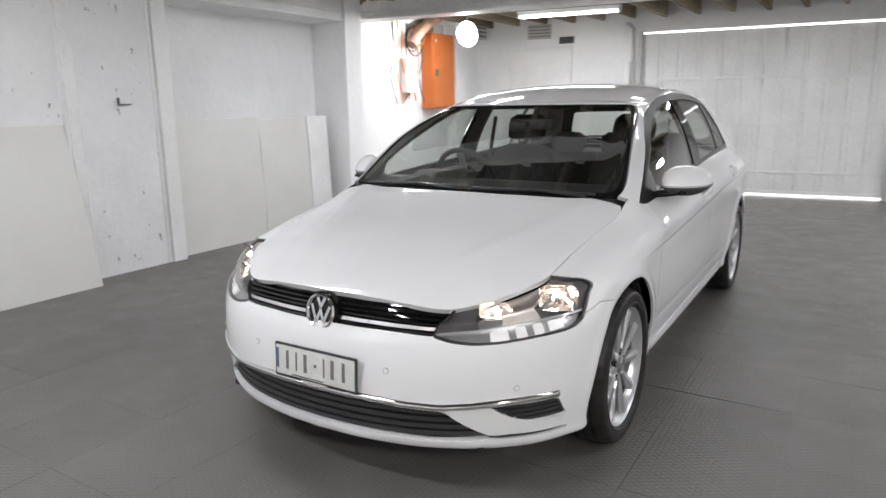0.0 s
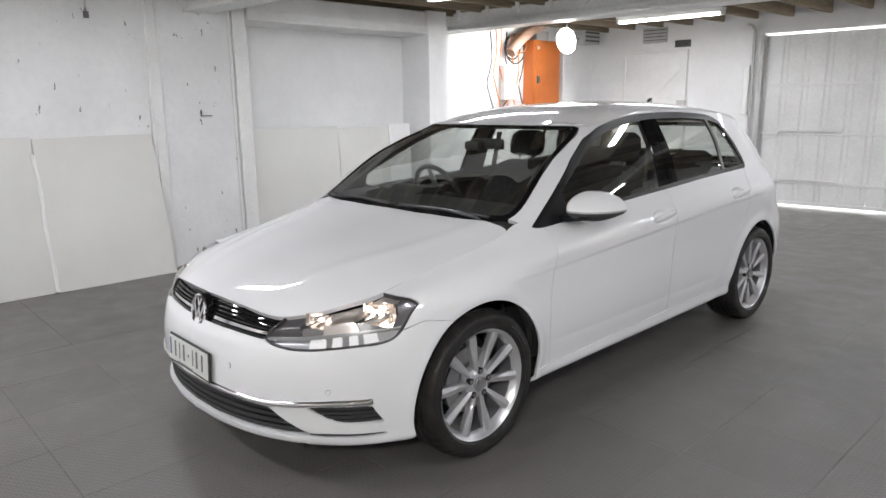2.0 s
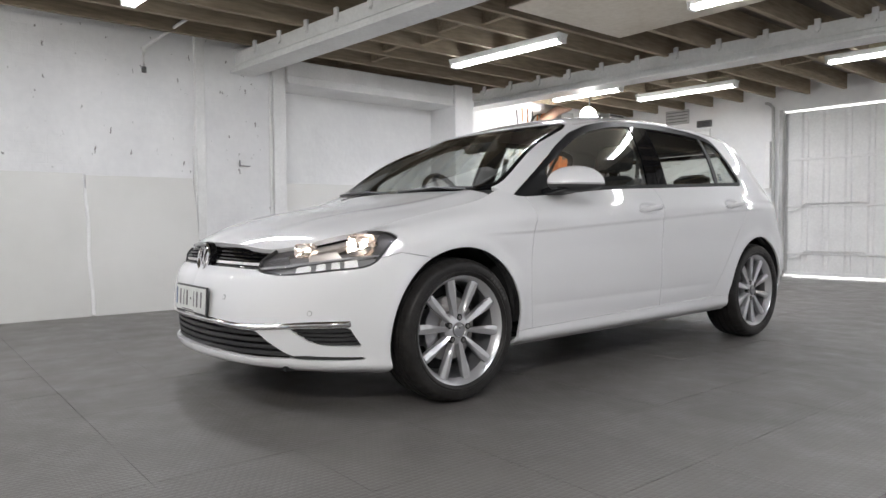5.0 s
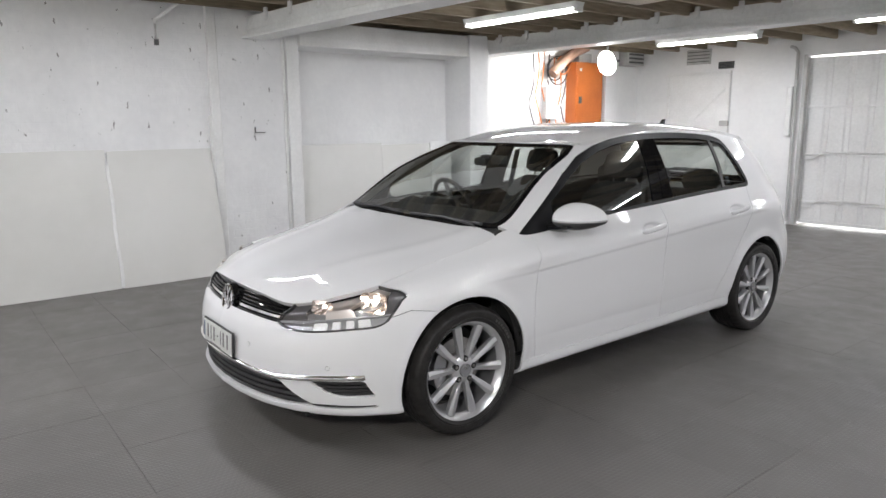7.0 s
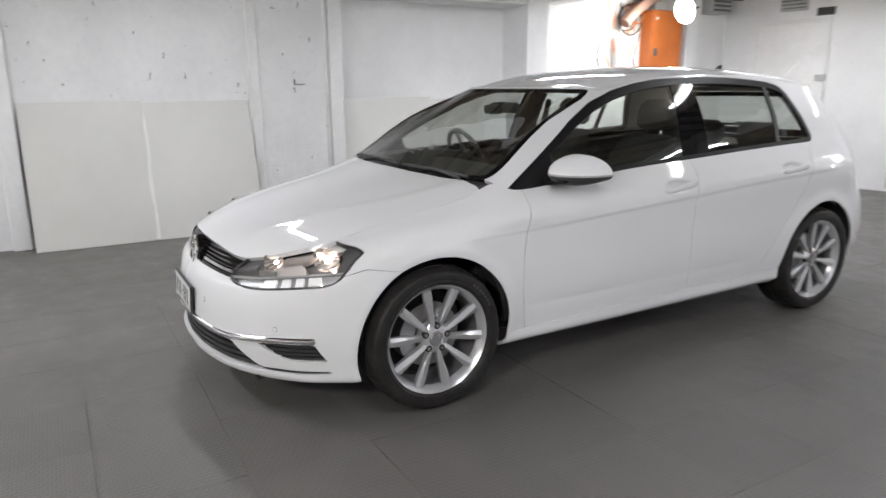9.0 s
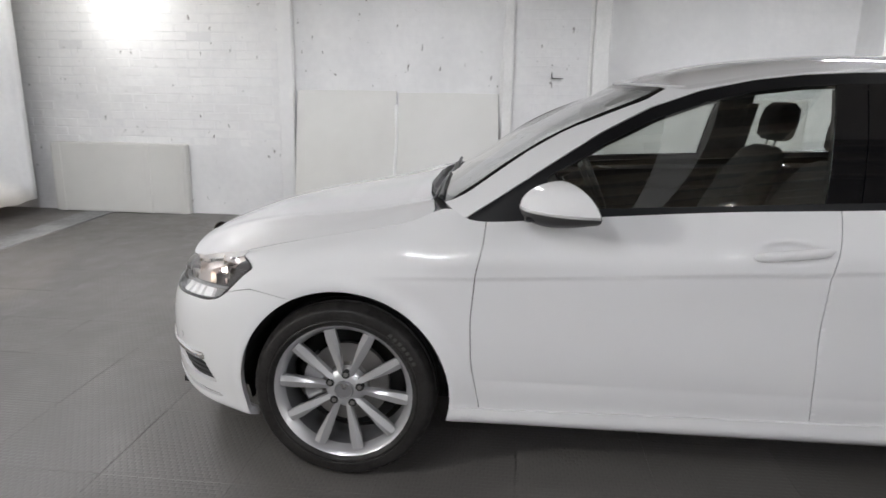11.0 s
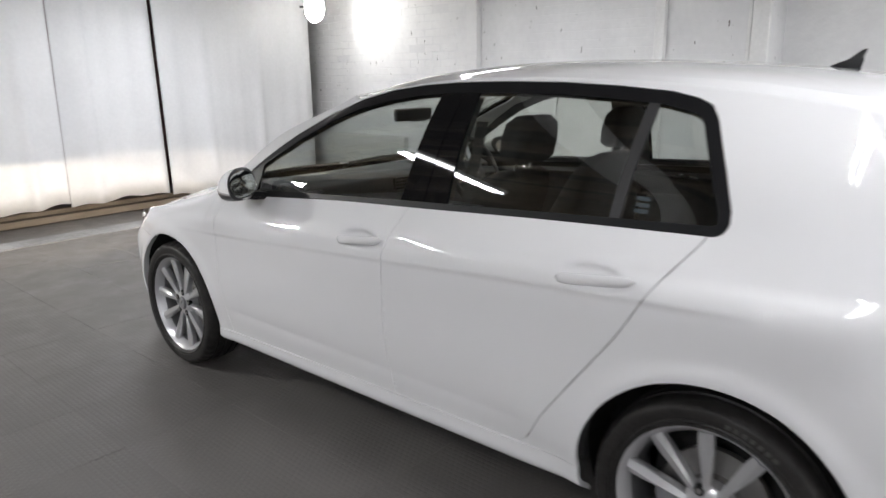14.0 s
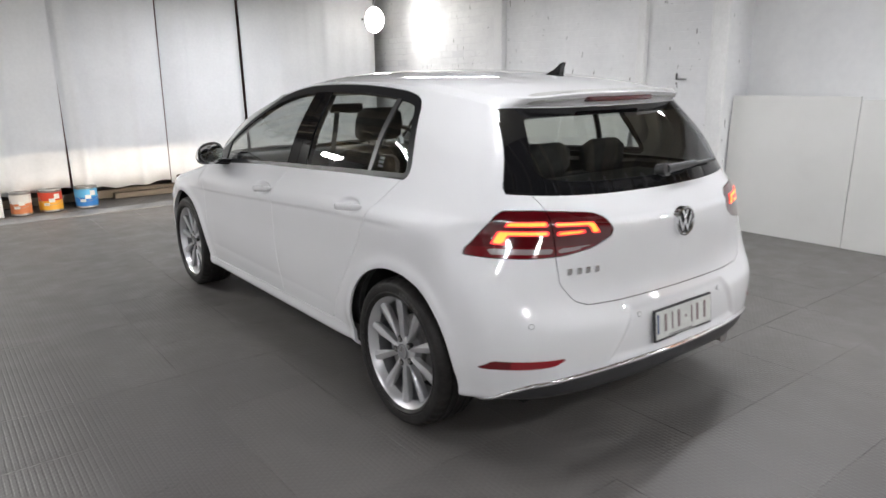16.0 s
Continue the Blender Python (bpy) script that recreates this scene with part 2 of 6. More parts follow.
def keyed(x, *keys):
    """Smooth value through (at, value) keys."""
    k = np.array(keys, float)
    x = np.asarray(x, float)
    h = np.diff(k[:, 0])
    slope = np.diff(k[:, 1]) / h
    m = np.r_[slope[0], (slope[1:] * h[:-1] + slope[:-1] * h[1:]) / (h[1:] + h[:-1]), slope[-1]]
    i = np.clip(np.searchsorted(k[:, 0], x) - 1, 0, len(h) - 1)
    f = np.clip((x - k[i, 0]) / h[i], 0, 1)
    return ((2 * f**3 - 3 * f**2 + 1) * k[i, 1] + (f**3 - 2 * f**2 + f) * h[i] * m[i] + (-2 * f**3 + 3 * f**2) * k[i + 1, 1] + (f**3 - f**2) * h[i] * m[i + 1])


def rounded(poly, times=2, share=0.25):
    """An outline with its corners cut round."""
    p = np.asarray(poly, float)
    for _ in range(times):
        nxt = np.roll(p, -1, 0)
        p = np.stack([p * (1 - share) + nxt * share, p * share + nxt * (1 - share)], 1).reshape(-1, p.shape[1])
    return p


def inside_of(poly, pts):
    """Signed distance to a closed outline in the plane, below zero inside."""
    a, b = np.asarray(poly, float), np.roll(np.asarray(poly, float), -1, 0)
    best, odd = np.full(len(pts), 1e9), np.zeros(len(pts), bool)
    for p, q in zip(a, b):
        e, w = q - p, pts - p
        u = np.clip((w @ e) / max(e @ e, 1e-12), 0, 1)
        best = np.minimum(best, ((w - u[:, None] * e) ** 2).sum(1))
        cross = (p[1] > pts[:, 1]) != (q[1] > pts[:, 1])
        if abs(e[1]) > 1e-12:
            odd ^= cross & (pts[:, 0] < e[0] * (pts[:, 1] - p[1]) / e[1] + p[0])
    return np.where(odd, -1, 1) * np.sqrt(best)


class Skin:
    """A sheet of triangles with its normals and its place (u, v) on the master surface."""

    def __init__(self, v, t, n, uv):
        self.v, self.t, self.n, self.uv = v, t, n, uv

    def cut(self, d, gap=0.0):
        """The sheet where the field d lies below -gap, and where it lies above gap."""
        return self._below(d + gap), self._below(gap - d)

    def _below(self, d):
        t = self.t
        neg = d[t] < 0
        count = neg.sum(1)
        keep = [t[count == 3]]
        attr = np.concatenate([self.v, self.n, self.uv], 1)
        extra, made = [], {}
        nv = len(attr)

        def edge(i, j):
            key = (i, j) if i < j else (j, i)
            if key not in made:
                f = d[i] / (d[i] - d[j])
                made[key] = nv + len(extra)
                extra.append(attr[i] * (1 - f) + attr[j] * f)
            return made[key]

        tris = []
        for row, ng in zip(t[(count == 1) | (count == 2)], neg[(count == 1) | (count == 2)]):
            k = int(np.argmax(ng if ng.sum() == 1 else ~ng))
            a, b, c = row[k], row[(k + 1) % 3], row[(k + 2) % 3]
            ab, ca = edge(a, b), edge(c, a)
            if ng.sum() == 1:
                tris.append((a, ab, ca))
            else:
                tris += [(ab, b, c), (ab, c, ca)]
        if tris:
            keep.append(np.array(tris))
        tt = np.concatenate(keep)
        allv = np.concatenate([attr, np.array(extra)]) if extra else attr
        used, inv = np.unique(tt, return_inverse=True)
        allv = allv[used]
        tt = inv.reshape(-1, 3)
        ok = (tt[:, 0] != tt[:, 1]) & (tt[:, 1] != tt[:, 2]) & (tt[:, 0] != tt[:, 2])
        return Skin(allv[:, :3], tt[ok], allv[:, 3:6], allv[:, 6:8])

    def moved(self, out):
        return Skin(self.v + self.n * out, self.t, self.n, self.uv)

    def mirrored(self):
        f = np.array([-1, 1, 1])
        return Skin(self.v * f, self.t[:, ::-1], self.n * f, self.uv)

    def both(self):
        o = self.mirrored()
        return Skin(np.r_[self.v, o.v], np.r_[self.t, o.t + len(self.v)], np.r_[self.n, o.n], np.r_[self.uv, o.uv])

    def made(self, name, mat, parent, flange=0.012, label="", own_normals=False):
        """An object of the sheet, with its rim turned inward by flange."""
        v, t, n = self.v, self.t, self.n
        if not len(t):
            return None
        if flange:
            e = np.concatenate([t[:, [0, 1]], t[:, [1, 2]], t[:, [2, 0]]])
            key = np.sort(e, 1)
            _, idx, cnt = np.unique(key, axis=0, return_index=True, return_counts=True)
            rim = e[idx[cnt == 1]]
            k = len(v)
            ids, inv = np.unique(rim, return_inverse=True)
            m = len(ids)
            rim = inv.reshape(-1, 2)
            v = np.concatenate([v, v[ids], v[ids] - n[ids] * flange])
            quads = np.stack([k + rim[:, 1], k + rim[:, 0], k + m + rim[:, 0], k + m + rim[:, 1]], 1)
            faces = [tuple(f) for f in t.tolist()] + [tuple(f) for f in quads.tolist()]
        else:
            faces = t.tolist()
        ob = obj(name, v, faces, mat, parent, label, smooth=True)
        if own_normals:
            pad = np.zeros((len(v) - len(n), 3))
            unit = n / (np.linalg.norm(n, axis=1, keepdims=True) + 1e-12)
            ob.data.normals_split_custom_set_from_vertices(np.r_[unit, pad].tolist())
        return ob


def sheet(grid):
    """A Skin from a grid of points (rows, columns, 3)."""
    r, c = grid.shape[:2]
    du, dv = np.gradient(grid, axis=1), np.gradient(grid, axis=0)
    n = np.cross(du, dv)
    n /= np.linalg.norm(n, axis=2, keepdims=True) + 1e-12
    i = np.arange(r * c).reshape(r, c)
    a, b, d, e = i[:-1, :-1].ravel(), i[:-1, 1:].ravel(), i[1:, 1:].ravel(), i[1:, :-1].ravel()
    t = np.concatenate([np.stack([a, b, d], 1), np.stack([a, d, e], 1)])
    uu, vv = np.meshgrid(np.arange(c), np.arange(r))
    return Skin(grid.reshape(-1, 3), t, n.reshape(-1, 3), np.stack([uu.ravel(), vv.ravel()], 1).astype(float))

# ---------------------------------------------------------------- the car
# Its front axle stands over the origin, its nose points to -y, its left side to +x.
WB, HUB = 2.632, 0.316
car = empty("hatchback_car")
tagged(car, "white five-door hatchback with lit headlamps parked on grey floor", "car")


def loft(rows, nc, bands):
    """A fine grid through rows of control points; bands: (first row, last row, fine rows)."""
    n = len(rows[0])
    fine = [spline(r, np.linspace(0, n - 1, nc)) for r in rows]
    out = []
    for a, b, k in bands:
        keys = np.stack(fine[a : b + 1]).reshape(b + 1 - a, -1)
        g = spline(keys, np.linspace(0, b - a, k)).reshape(k, nc, 3)
        out.append(g if not out else g[1:])
    return np.concatenate(out)


# --- lower body: rows from the sill up to the belt line, columns from the nose round the left side to the tail
FX = np.array([0, 0.20, 0.42, 0.61, 0.75, 0.832, 0.872])
FY = np.array([-0.866, -0.853, -0.805, -0.715, -0.600, -0.48, -0.35])
SY = np.array([-0.2, 0.0, 0.2, 0.335, 0.45, 0.8, 1.2, 1.6, 2.0, 2.4, 2.63, 2.8])
RX = np.array([0.874, 0.861, 0.815, 0.675, 0.41, 0.19, 0.0])
RY = np.array([2.93, 3.04, 3.155, 3.285, 3.365, 3.388, 3.393])


def crease_z(y):
    return keyed(y, (-0.4, 0.70), (0, 0.728), (0.45, 0.745), (1.0, 0.777), (1.5, 0.806), (2.0, 0.838), (2.44, 0.860), (2.95, 0.875))


def crease_x(y):
    return keyed(y, (-0.4, 0.862), (0, 0.887), (0.45, 0.893), (1.2, 0.895), (2.0, 0.894), (2.63, 0.890), (2.8, 0.876), (2.95, 0.85))


def belt_z(y):
    return keyed(y, (0.40, 0.905), (0.72, 0.927), (0.9, 0.945), (1.5, 0.975), (2.25, 1.009), (2.6, 1.022), (3.0, 1.024))


def belt_x(y):
    return keyed(y, (0.40, 0.803), (0.8, 0.808), (1.5, 0.792), (2.25, 0.775), (2.6, 0.780), (3.0, 0.742))


def plain_row(zf, back, z_side, dx, zr, rback, sag=0.0):
    w = np.cos(np.linspace(0, 1.2, 7))
    front = np.stack([FX + dx * (FX / 0.872), FY + back * (0.35 + 0.65 * w), np.full(7, zf) + (z_side(-0.3) - sag - zf) * np.linspace(0, 1, 7) ** 2], 1)
    side = np.stack([crease_x(SY) + dx, SY, z_side(SY)], 1)
    rear = np.stack([RX + dx * (RX / 0.868), RY - rback * (0.35 + 0.65 * w[::-1]), z_side(2.9) + (zr - z_side(2.9)) * np.linspace(0, 1, 7) ** 0.6 - sag * 0.7 * np.linspace(1, 0, 7) ** 2], 1)
    return np.concatenate([front, side, rear])


def level(z, rise=0.0):
    return lambda y: z + rise * np.asarray(y, float)


R = [plain_row(0.190, 0.06, level(0.200, 0.006), -0.095, 0.283, 0.11, 0.03),
     plain_row(0.212, 0.012, level(0.230, 0.010), -0.046, 0.298, 0.045, 0.03),
     plain_row(0.268, 0.0, level(0.288, 0.010), -0.038, 0.332, 0.012, 0.03),
     plain_row(0.365, -0.002, level(0.40), -0.016, 0.425, 0.0, 0.015),
     plain_row(0.465, 0.004, level(0.52), -0.008, 0.545, 0.002),
     plain_row(0.555, 0.028, level(0.63, 0.02), -0.006, 0.655, 0.058)]
_side6 = np.stack([crease_x(SY), SY, crease_z(SY)], 1)
R.append(np.concatenate([
    [(0, -0.804, 0.605), (0.2, -0.791, 0.603), (0.42, -0.748, 0.598), (0.60, -0.658, 0.612), (0.732, -0.545, 0.635), (0.803, -0.44, 0.662), (0.842, -0.335, 0.692)],
    _side6,
    [(0.860, 2.90, 0.873), (0.825, 2.97, 0.872), (0.755, 3.075, 0.87), (0.610, 3.215, 0.868), (0.40, 3.303, 0.868), (0.19, 3.338, 0.868), (0, 3.348, 0.868)]]))
_top = np.concatenate([
    [(0, -0.757, 0.697), (0.2, -0.747, 0.692), (0.42, -0.708, 0.670), (0.54, -0.632, 0.688), (0.625, -0.54, 0.715), (0.680, -0.44, 0.740), (0.700, -0.36, 0.757)],
    [(0.712, -0.2, 0.797), (0.729, 0.0, 0.840), (0.754, 0.2, 0.886), (0.760, 0.335, 0.938)],
    np.stack([belt_x(SY[4:]), SY[4:], belt_z(SY[4:])], 1),
    [(0.750, 2.90, 1.023), (0.732, 2.97, 1.022), (0.700, 3.05, 1.016), (0.56, 3.155, 1.006), (0.38, 3.213, 0.999), (0.19, 3.238, 0.996), (0, 3.246, 0.995)]])
_mid = R[6] * 0.55 + _top * 0.45
_mid[:7, 2] += np.array([0.0, 0, 0.004, 0.012, 0.014, 0.014, 0.014])
_mid[:7, 1] += np.array([-0.004, -0.004, -0.008, -0.016, -0.022, -0.022, -0.018])
_mid[5:12, 0] += np.array([0.004, 0.010, 0.020, 0.030, 0.032, 0.020, 0.012])
_mid[5:12, 2] += np.array([0.004, 0.010, 0.016, 0.022, 0.018, -0.01, 0.004])
_mid[19:, 1] += np.array([0.0, 0.02, 0.02, 0.02, 0.018, 0.016, 0.016])
R += [_mid, _top]
R[7][10:20, 0] += np.array([0.024, 0.024, 0.024, 0.024, 0.024, 0.020, 0.010, -0.004, -0.007, -0.006])
lower = loft(R, 460, [(0, 8, 150)])
# a shallow crease along the flank: the panel below it is set in a little
_under = np.clip((crease_z(lower[..., 1]) - lower[..., 2]) / 0.012, 0, 1) * np.exp(-np.clip(crease_z(lower[..., 1]) - lower[..., 2], 0, 1) / 0.10)
_along = np.clip((lower[..., 1] - 0.05) / 0.4, 0, 1) * np.clip((2.75 - lower[..., 1]) / 0.2, 0, 1)
lower[..., 0] -= np.where(lower[..., 0] > 0.6, 0.0055 * _under * _along, 0)
# the foot of the doors turns outward again below a fold
_fz = lower[..., 2] - 0.385 - 0.004 * lower[..., 1]
_fold = np.exp(-np.sqrt(_fz**2 + 0.004**2) / np.where(_fz > 0, 0.14, 0.055))
_along = np.clip((lower[..., 1] - 0.30) / 0.25, 0, 1) * np.clip((2.25 - lower[..., 1]) / 0.3, 0, 1)
lower[..., 0] -= np.where(lower[..., 0] > 0.6, 0.011 * _fold * _along, 0)
# the rear plate sits in a shallow recess
_pd = np.clip(-inside_of([(-0.5, 0.385), (0.44, 0.385), (0.31, 0.598), (-0.5, 0.598)], lower[..., [0, 2]].reshape(-1, 2)).reshape(lower.shape[:2]) / 0.035, 0, 1)
lower[..., 1] -= np.where(lower[..., 1] > 3.1, 0.013 * _pd * _pd * (3 - 2 * _pd), 0)
# finger dishes behind the door handles
HANDLES = [(1.385, 0.858), (2.305, 0.889)]
for _y, _z in HANDLES:
    _e = ((lower[..., 1] - _y + 0.008) / 0.080) ** 2 + ((lower[..., 2] - _z - 0.002) / 0.027) ** 2
    lower[..., 0] -= np.where(lower[..., 0] > 0.6, 0.027 * np.exp(-(_e**2)), 0)
# a soft lip round the wheel arches
for _yc in (0.0, WB):
    _r = np.hypot(lower[..., 1] - _yc, lower[..., 2] - HUB)
    lower[..., 0] += np.where(lower[..., 0] > 0.6, 0.010 * np.exp(-(((_r - 0.375) / 0.035) ** 2)), 0)
L = sheet(lower)

# --- greenhouse: windscreen, pillars, side windows, roof, rear window


def roof_z(x, y):
    zc = keyed(y, (0.90, 1.326), (1.04, 1.370), (1.2, 1.411), (1.5, 1.450), (1.9, 1.464), (2.3, 1.452), (2.6, 1.430), (2.85, 1.398), (3.06, 1.356))
    a = np.abs(x) / 0.55
    return zc - 0.028 * a**2 - 0.02 * a**6


GY = np.array([0.46, 0.75, 1.05, 1.35, 1.65, 1.95, 2.2, 2.42, 2.62])
G0 = np.concatenate([
    [(0, 0.215, 0.925), (0.2, 0.222, 0.928), (0.4, 0.245, 0.936), (0.58, 0.285, 0.948), (0.68, 0.313, 0.953), (0.729, 0.330, 0.949), (0.782, 0.387, 0.918)],
    np.stack([belt_x(GY), GY, belt_z(GY)], 1),
    [(0.764, 2.82, 1.024), (0.738, 2.94, 1.023), (0.700, 3.05, 1.016), (0.56, 3.155, 1.006), (0.38, 3.213, 0.999), (0.19, 3.238, 0.996), (0, 3.246, 0.995)]])
G2 = np.concatenate([
    [(0, 0.965, 1.346), (0.2, 0.969, 1.346), (0.38, 0.987, 1.345), (0.49, 1.010, 1.343), (0.54, 1.028, 1.342), (0.565, 1.045, 1.337), (0.590, 1.085, 1.328)],
    [(0.602, 1.16, 1.340), (0.595, 1.34, 1.372), (0.588, 1.55, 1.396), (0.583, 1.76, 1.405), (0.582, 1.97, 1.404), (0.582, 2.17, 1.398), (0.583, 2.34, 1.388), (0.585, 2.50, 1.372), (0.585, 2.63, 1.355)],
    [(0.582, 2.74, 1.338), (0.575, 2.82, 1.324), (0.563, 2.880, 1.313), (0.47, 2.935, 1.306), (0.32, 2.965, 1.303), (0.16, 2.980, 1.302), (0, 2.985, 1.302)]])
_n = len(G0)
_t = np.linspace(0, 1, _n)
G1 = (G0 + G2) / 2
G1[:6, 1] -= np.array([0.006, 0.006, 0.007, 0.010, 0.018, 0.022])
G1[:6, 2] += np.array([0.005, 0.005, 0.007, 0.012, 0.024, 0.032])
G1[4:7, 0] += 0.012
G1[6:17, 0] += 0.022
G1[17:, 1] += 0.022
G1[15:20, 0] += np.array([-0.008, -0.010, 0.004, 0.005, 0.006])
G3 = G2 * (0.93, 1, 1)
G3[:7, 1] += np.array([0.06, 0.06, 0.06, 0.06, 0.055, 0.05, 0.03])
G3[16:, :2] = [(0.546, 2.73), (0.540, 2.81), (0.522, 2.885), (0.45, 2.985), (0.31, 3.020), (0.155, 3.033), (0, 3.037)]
G3[:, 2] = roof_z(G3[:, 0], G3[:, 1])
G3[16:, 2] -= np.array([0.0, 0.002, 0.004, 0.004, 0.004, 0.004, 0.004])
_yc = 1.45 + 0.95 * _t
G4 = np.stack([G3[:, 0] * 0.6, G3[:, 1] * 0.55 + _yc * 0.45, _t], 1)
G4[:, 2] = roof_z(G4[:, 0], G4[:, 1])
G5 = np.stack([0 * _t, _yc, roof_z(0 * _t, _yc)], 1)
green = loft([G0, G1, G2, G3, G4, G5], 400, [(0, 2, 60), (2, 3, 10), (3, 5, 34)])
# the roof panel is one even dome
_w = np.clip((np.linspace(0, 1, 400) - 0.66) / 0.1, 0, 1)[None, :] * np.linspace(1, 0, 34)[:, None]
green[-34:, :, 2] = roof_z(green[-34:, :, 0], green[-34:, :, 1]) - 0.004 * _w
G = sheet(green)
# behind the doors the roof side laps under the quarter panel
_lap = (G.uv[:, 1] < 0.5) & (G.v[:, 0] > 0.6) & (G.v[:, 1] > 2.45)
G.v[_lap] += (-0.003, 0.0, -0.006)
# the mirror plane must close exactly
for _s in (L, G):
    _s.n[np.abs(_s.v[:, 0]) < 1e-6, 0] = 0
# the quarter panel runs up into the roof side without a crease: both sheets share their normals along the belt line
_lt = L.n.reshape(lower.shape)[-1], lower[-1]
_gt = G.n.reshape(green.shape)[0], green[0]
_ys = np.linspace(2.45, 3.02, 60)
_row = [np.stack([np.interp(_ys, pts[(pts[:, 0] > 0.6) & (pts[:, 1] > 0.5), 1], nn[(pts[:, 0] > 0.6) & (pts[:, 1] > 0.5), k]) for k in range(3)], 1) for nn, pts in (_lt, _gt)]
_common = _row[0] + _row[1]
_common /= np.linalg.norm(_common, axis=1, keepdims=True)
for _s, _reach in ((L, (lower.shape[0] - 1 - L.uv[:, 1]) / 16.0), (G, G.uv[:, 1] / 12.0)):
    _w = np.clip(1 - _reach, 0, 1)
    _w = _w * _w * (3 - 2 * _w) * np.clip((_s.v[:, 1] - 2.48) / 0.10, 0, 1) * np.clip((3.03 - _s.v[:, 1]) / 0.10, 0, 1) * (_s.v[:, 0] > 0.5)
    _m = np.stack([np.interp(_s.v[:, 1], _ys, _common[:, k]) for k in range(3)], 1)
    _s.n[:] = _s.n * (1 - _w[:, None]) + _m * _w[:, None]
    _s.n /= np.linalg.norm(_s.n, axis=1, keepdims=True) + 1e-12


def yz(s):
    return s.v[:, 1:3]


def xz(s):
    return s.v[:, [0, 2]]


def masked(d, keep):
    return np.where(keep, d, 1.0)


def pieces(name, s, mat, flange=0.012, parent=None, label="", own_normals=False):
    """Left and right panel, each an object."""
    a = s.made(name, mat, parent or car, flange, label, own_normals)
    b = s.mirrored().made(name, mat, parent or car, flange, label, own_normals)
    return a, b


GAP = 0.0015
body = L
# wheel openings
for _c in ((0.0, HUB), (WB, HUB)):
    d = np.hypot(body.v[:, 1] - _c[0], body.v[:, 2] - _c[1]) - 0.362
    _, body = body.cut(masked(d, body.v[:, 0] > 0.55))
liner_skin = body

# front openings in the (x, z) plane
LAMP = rounded([(0.432, 0.594), (0.50, 0.581), (0.572, 0.575), (0.642, 0.579), (0.707, 0.588), (0.764, 0.597), (0.815, 0.603), (0.838, 0.616), (0.88, 0.65), (0.88, 0.79), (0.70, 0.80), (0.52, 0.80), (0.474, 0.664), (0.448, 0.633)], 1, 0.15)
GRILLE = [(-0.1, 0.601), (0.25, 0.600), (0.433, 0.595), (0.447, 0.633), (0.473, 0.664), (0.43, 0.72), (-0.1, 0.72)]
INTAKE = rounded([(-0.3, 0.243), (0.13, 0.245), (0.37, 0.237), (0.47, 0.234), (0.60, 0.241), (0.645, 0.250), (0.607, 0.263), (0.546, 0.303), (0.488, 0.349), (0.38, 0.353), (0.2, 0.362), (-0.3, 0.363)], 1, 0.12)
SLIT = rounded([(0.61, 0.240), (0.798, 0.236), (0.806, 0.241), (0.798, 0.250), (0.64, 0.258)], 1, 0.2)
FOG = rounded([(0.622, 0.364), (0.70, 0.368), (0.796, 0.371), (0.808, 0.290), (0.72, 0.298), (0.69, 0.310)], 1, 0.08)
LAMP_Z, LAMP_Y = [0.55, 0.595, 0.602, 0.612, 0.630, 0.668, 0.70, 0.722, 0.729, 0.737, 0.747, 0.752, 0.757, 0.77], [-0.60, -0.53, -0.482, -0.447, -0.415, -0.376, -0.344, -0.315, -0.312, -0.317, -0.331, -0.352, -0.385, -0.45]
front = lambda s: s.v[:, 1] < -0.2  # noqa: E731
lamp, body = body.cut(np.maximum(masked(inside_of(LAMP, xz(body)), front(body)), 0.6 * (body.v[:, 1] - np.interp(body.v[:, 2], LAMP_Z, LAMP_Y))), GAP)
grille, body = body.cut(masked(inside_of(GRILLE, xz(body)), front(body)), 0.001)
intake, body = body.cut(masked(inside_of(INTAKE, xz(body)), front(body)), 0.0005)
slit, body = body.cut(masked(inside_of(SLIT, xz(body)), front(body)), 0.0005)
fog, body = body.cut(masked(inside_of(FOG, xz(body)), front(body)), 0.0005)

# rear openings
TAIL = rounded([(0.832, 0.807), (0.721, 0.961), (0.616, 0.961), (0.427, 0.946), (0.388, 0.926), (0.367, 0.885), (0.377, 0.862), (0.452, 0.825), (0.559, 0.804), (0.683, 0.799), (0.765, 0.800)], 1, 0.12)
REFL = rounded([(0.834, 0.402), (0.808, 0.437), (0.71, 0.443), (0.594, 0.446), (0.637, 0.420), (0.806, 0.404)], 1, 0.08)
SKIRT = [(-0.3, 0.10), (0.80, 0.10), (0.792, 0.255), (0.758, 0.300), (0.705, 0.338), (0.596, 0.356), (0.47, 0.368), (-0.3, 0.374)]
TGATE = rounded([(-0.5, 0.614), (0.48, 0.619), (0.536, 0.638), (0.586, 0.703), (0.593, 0.805), (0.585, 0.96), (0.64, 1.10), (-0.5, 1.10)], 1, 0.12)
rear = lambda s: s.v[:, 1] > 2.88  # noqa: E731
tail, body = body.cut(masked(inside_of(TAIL, xz(body)), rear(body)), GAP)
refl, body = body.cut(masked(inside_of(REFL, xz(body)), rear(body)), 0.0006)
skirt, body = body.cut(masked(inside_of(SKIRT, xz(body)), body.v[:, 1] > 3.0), 0.0006)
tgate, body = body.cut(masked(inside_of(TGATE, xz(body)), body.v[:, 1] > 3.05), GAP)

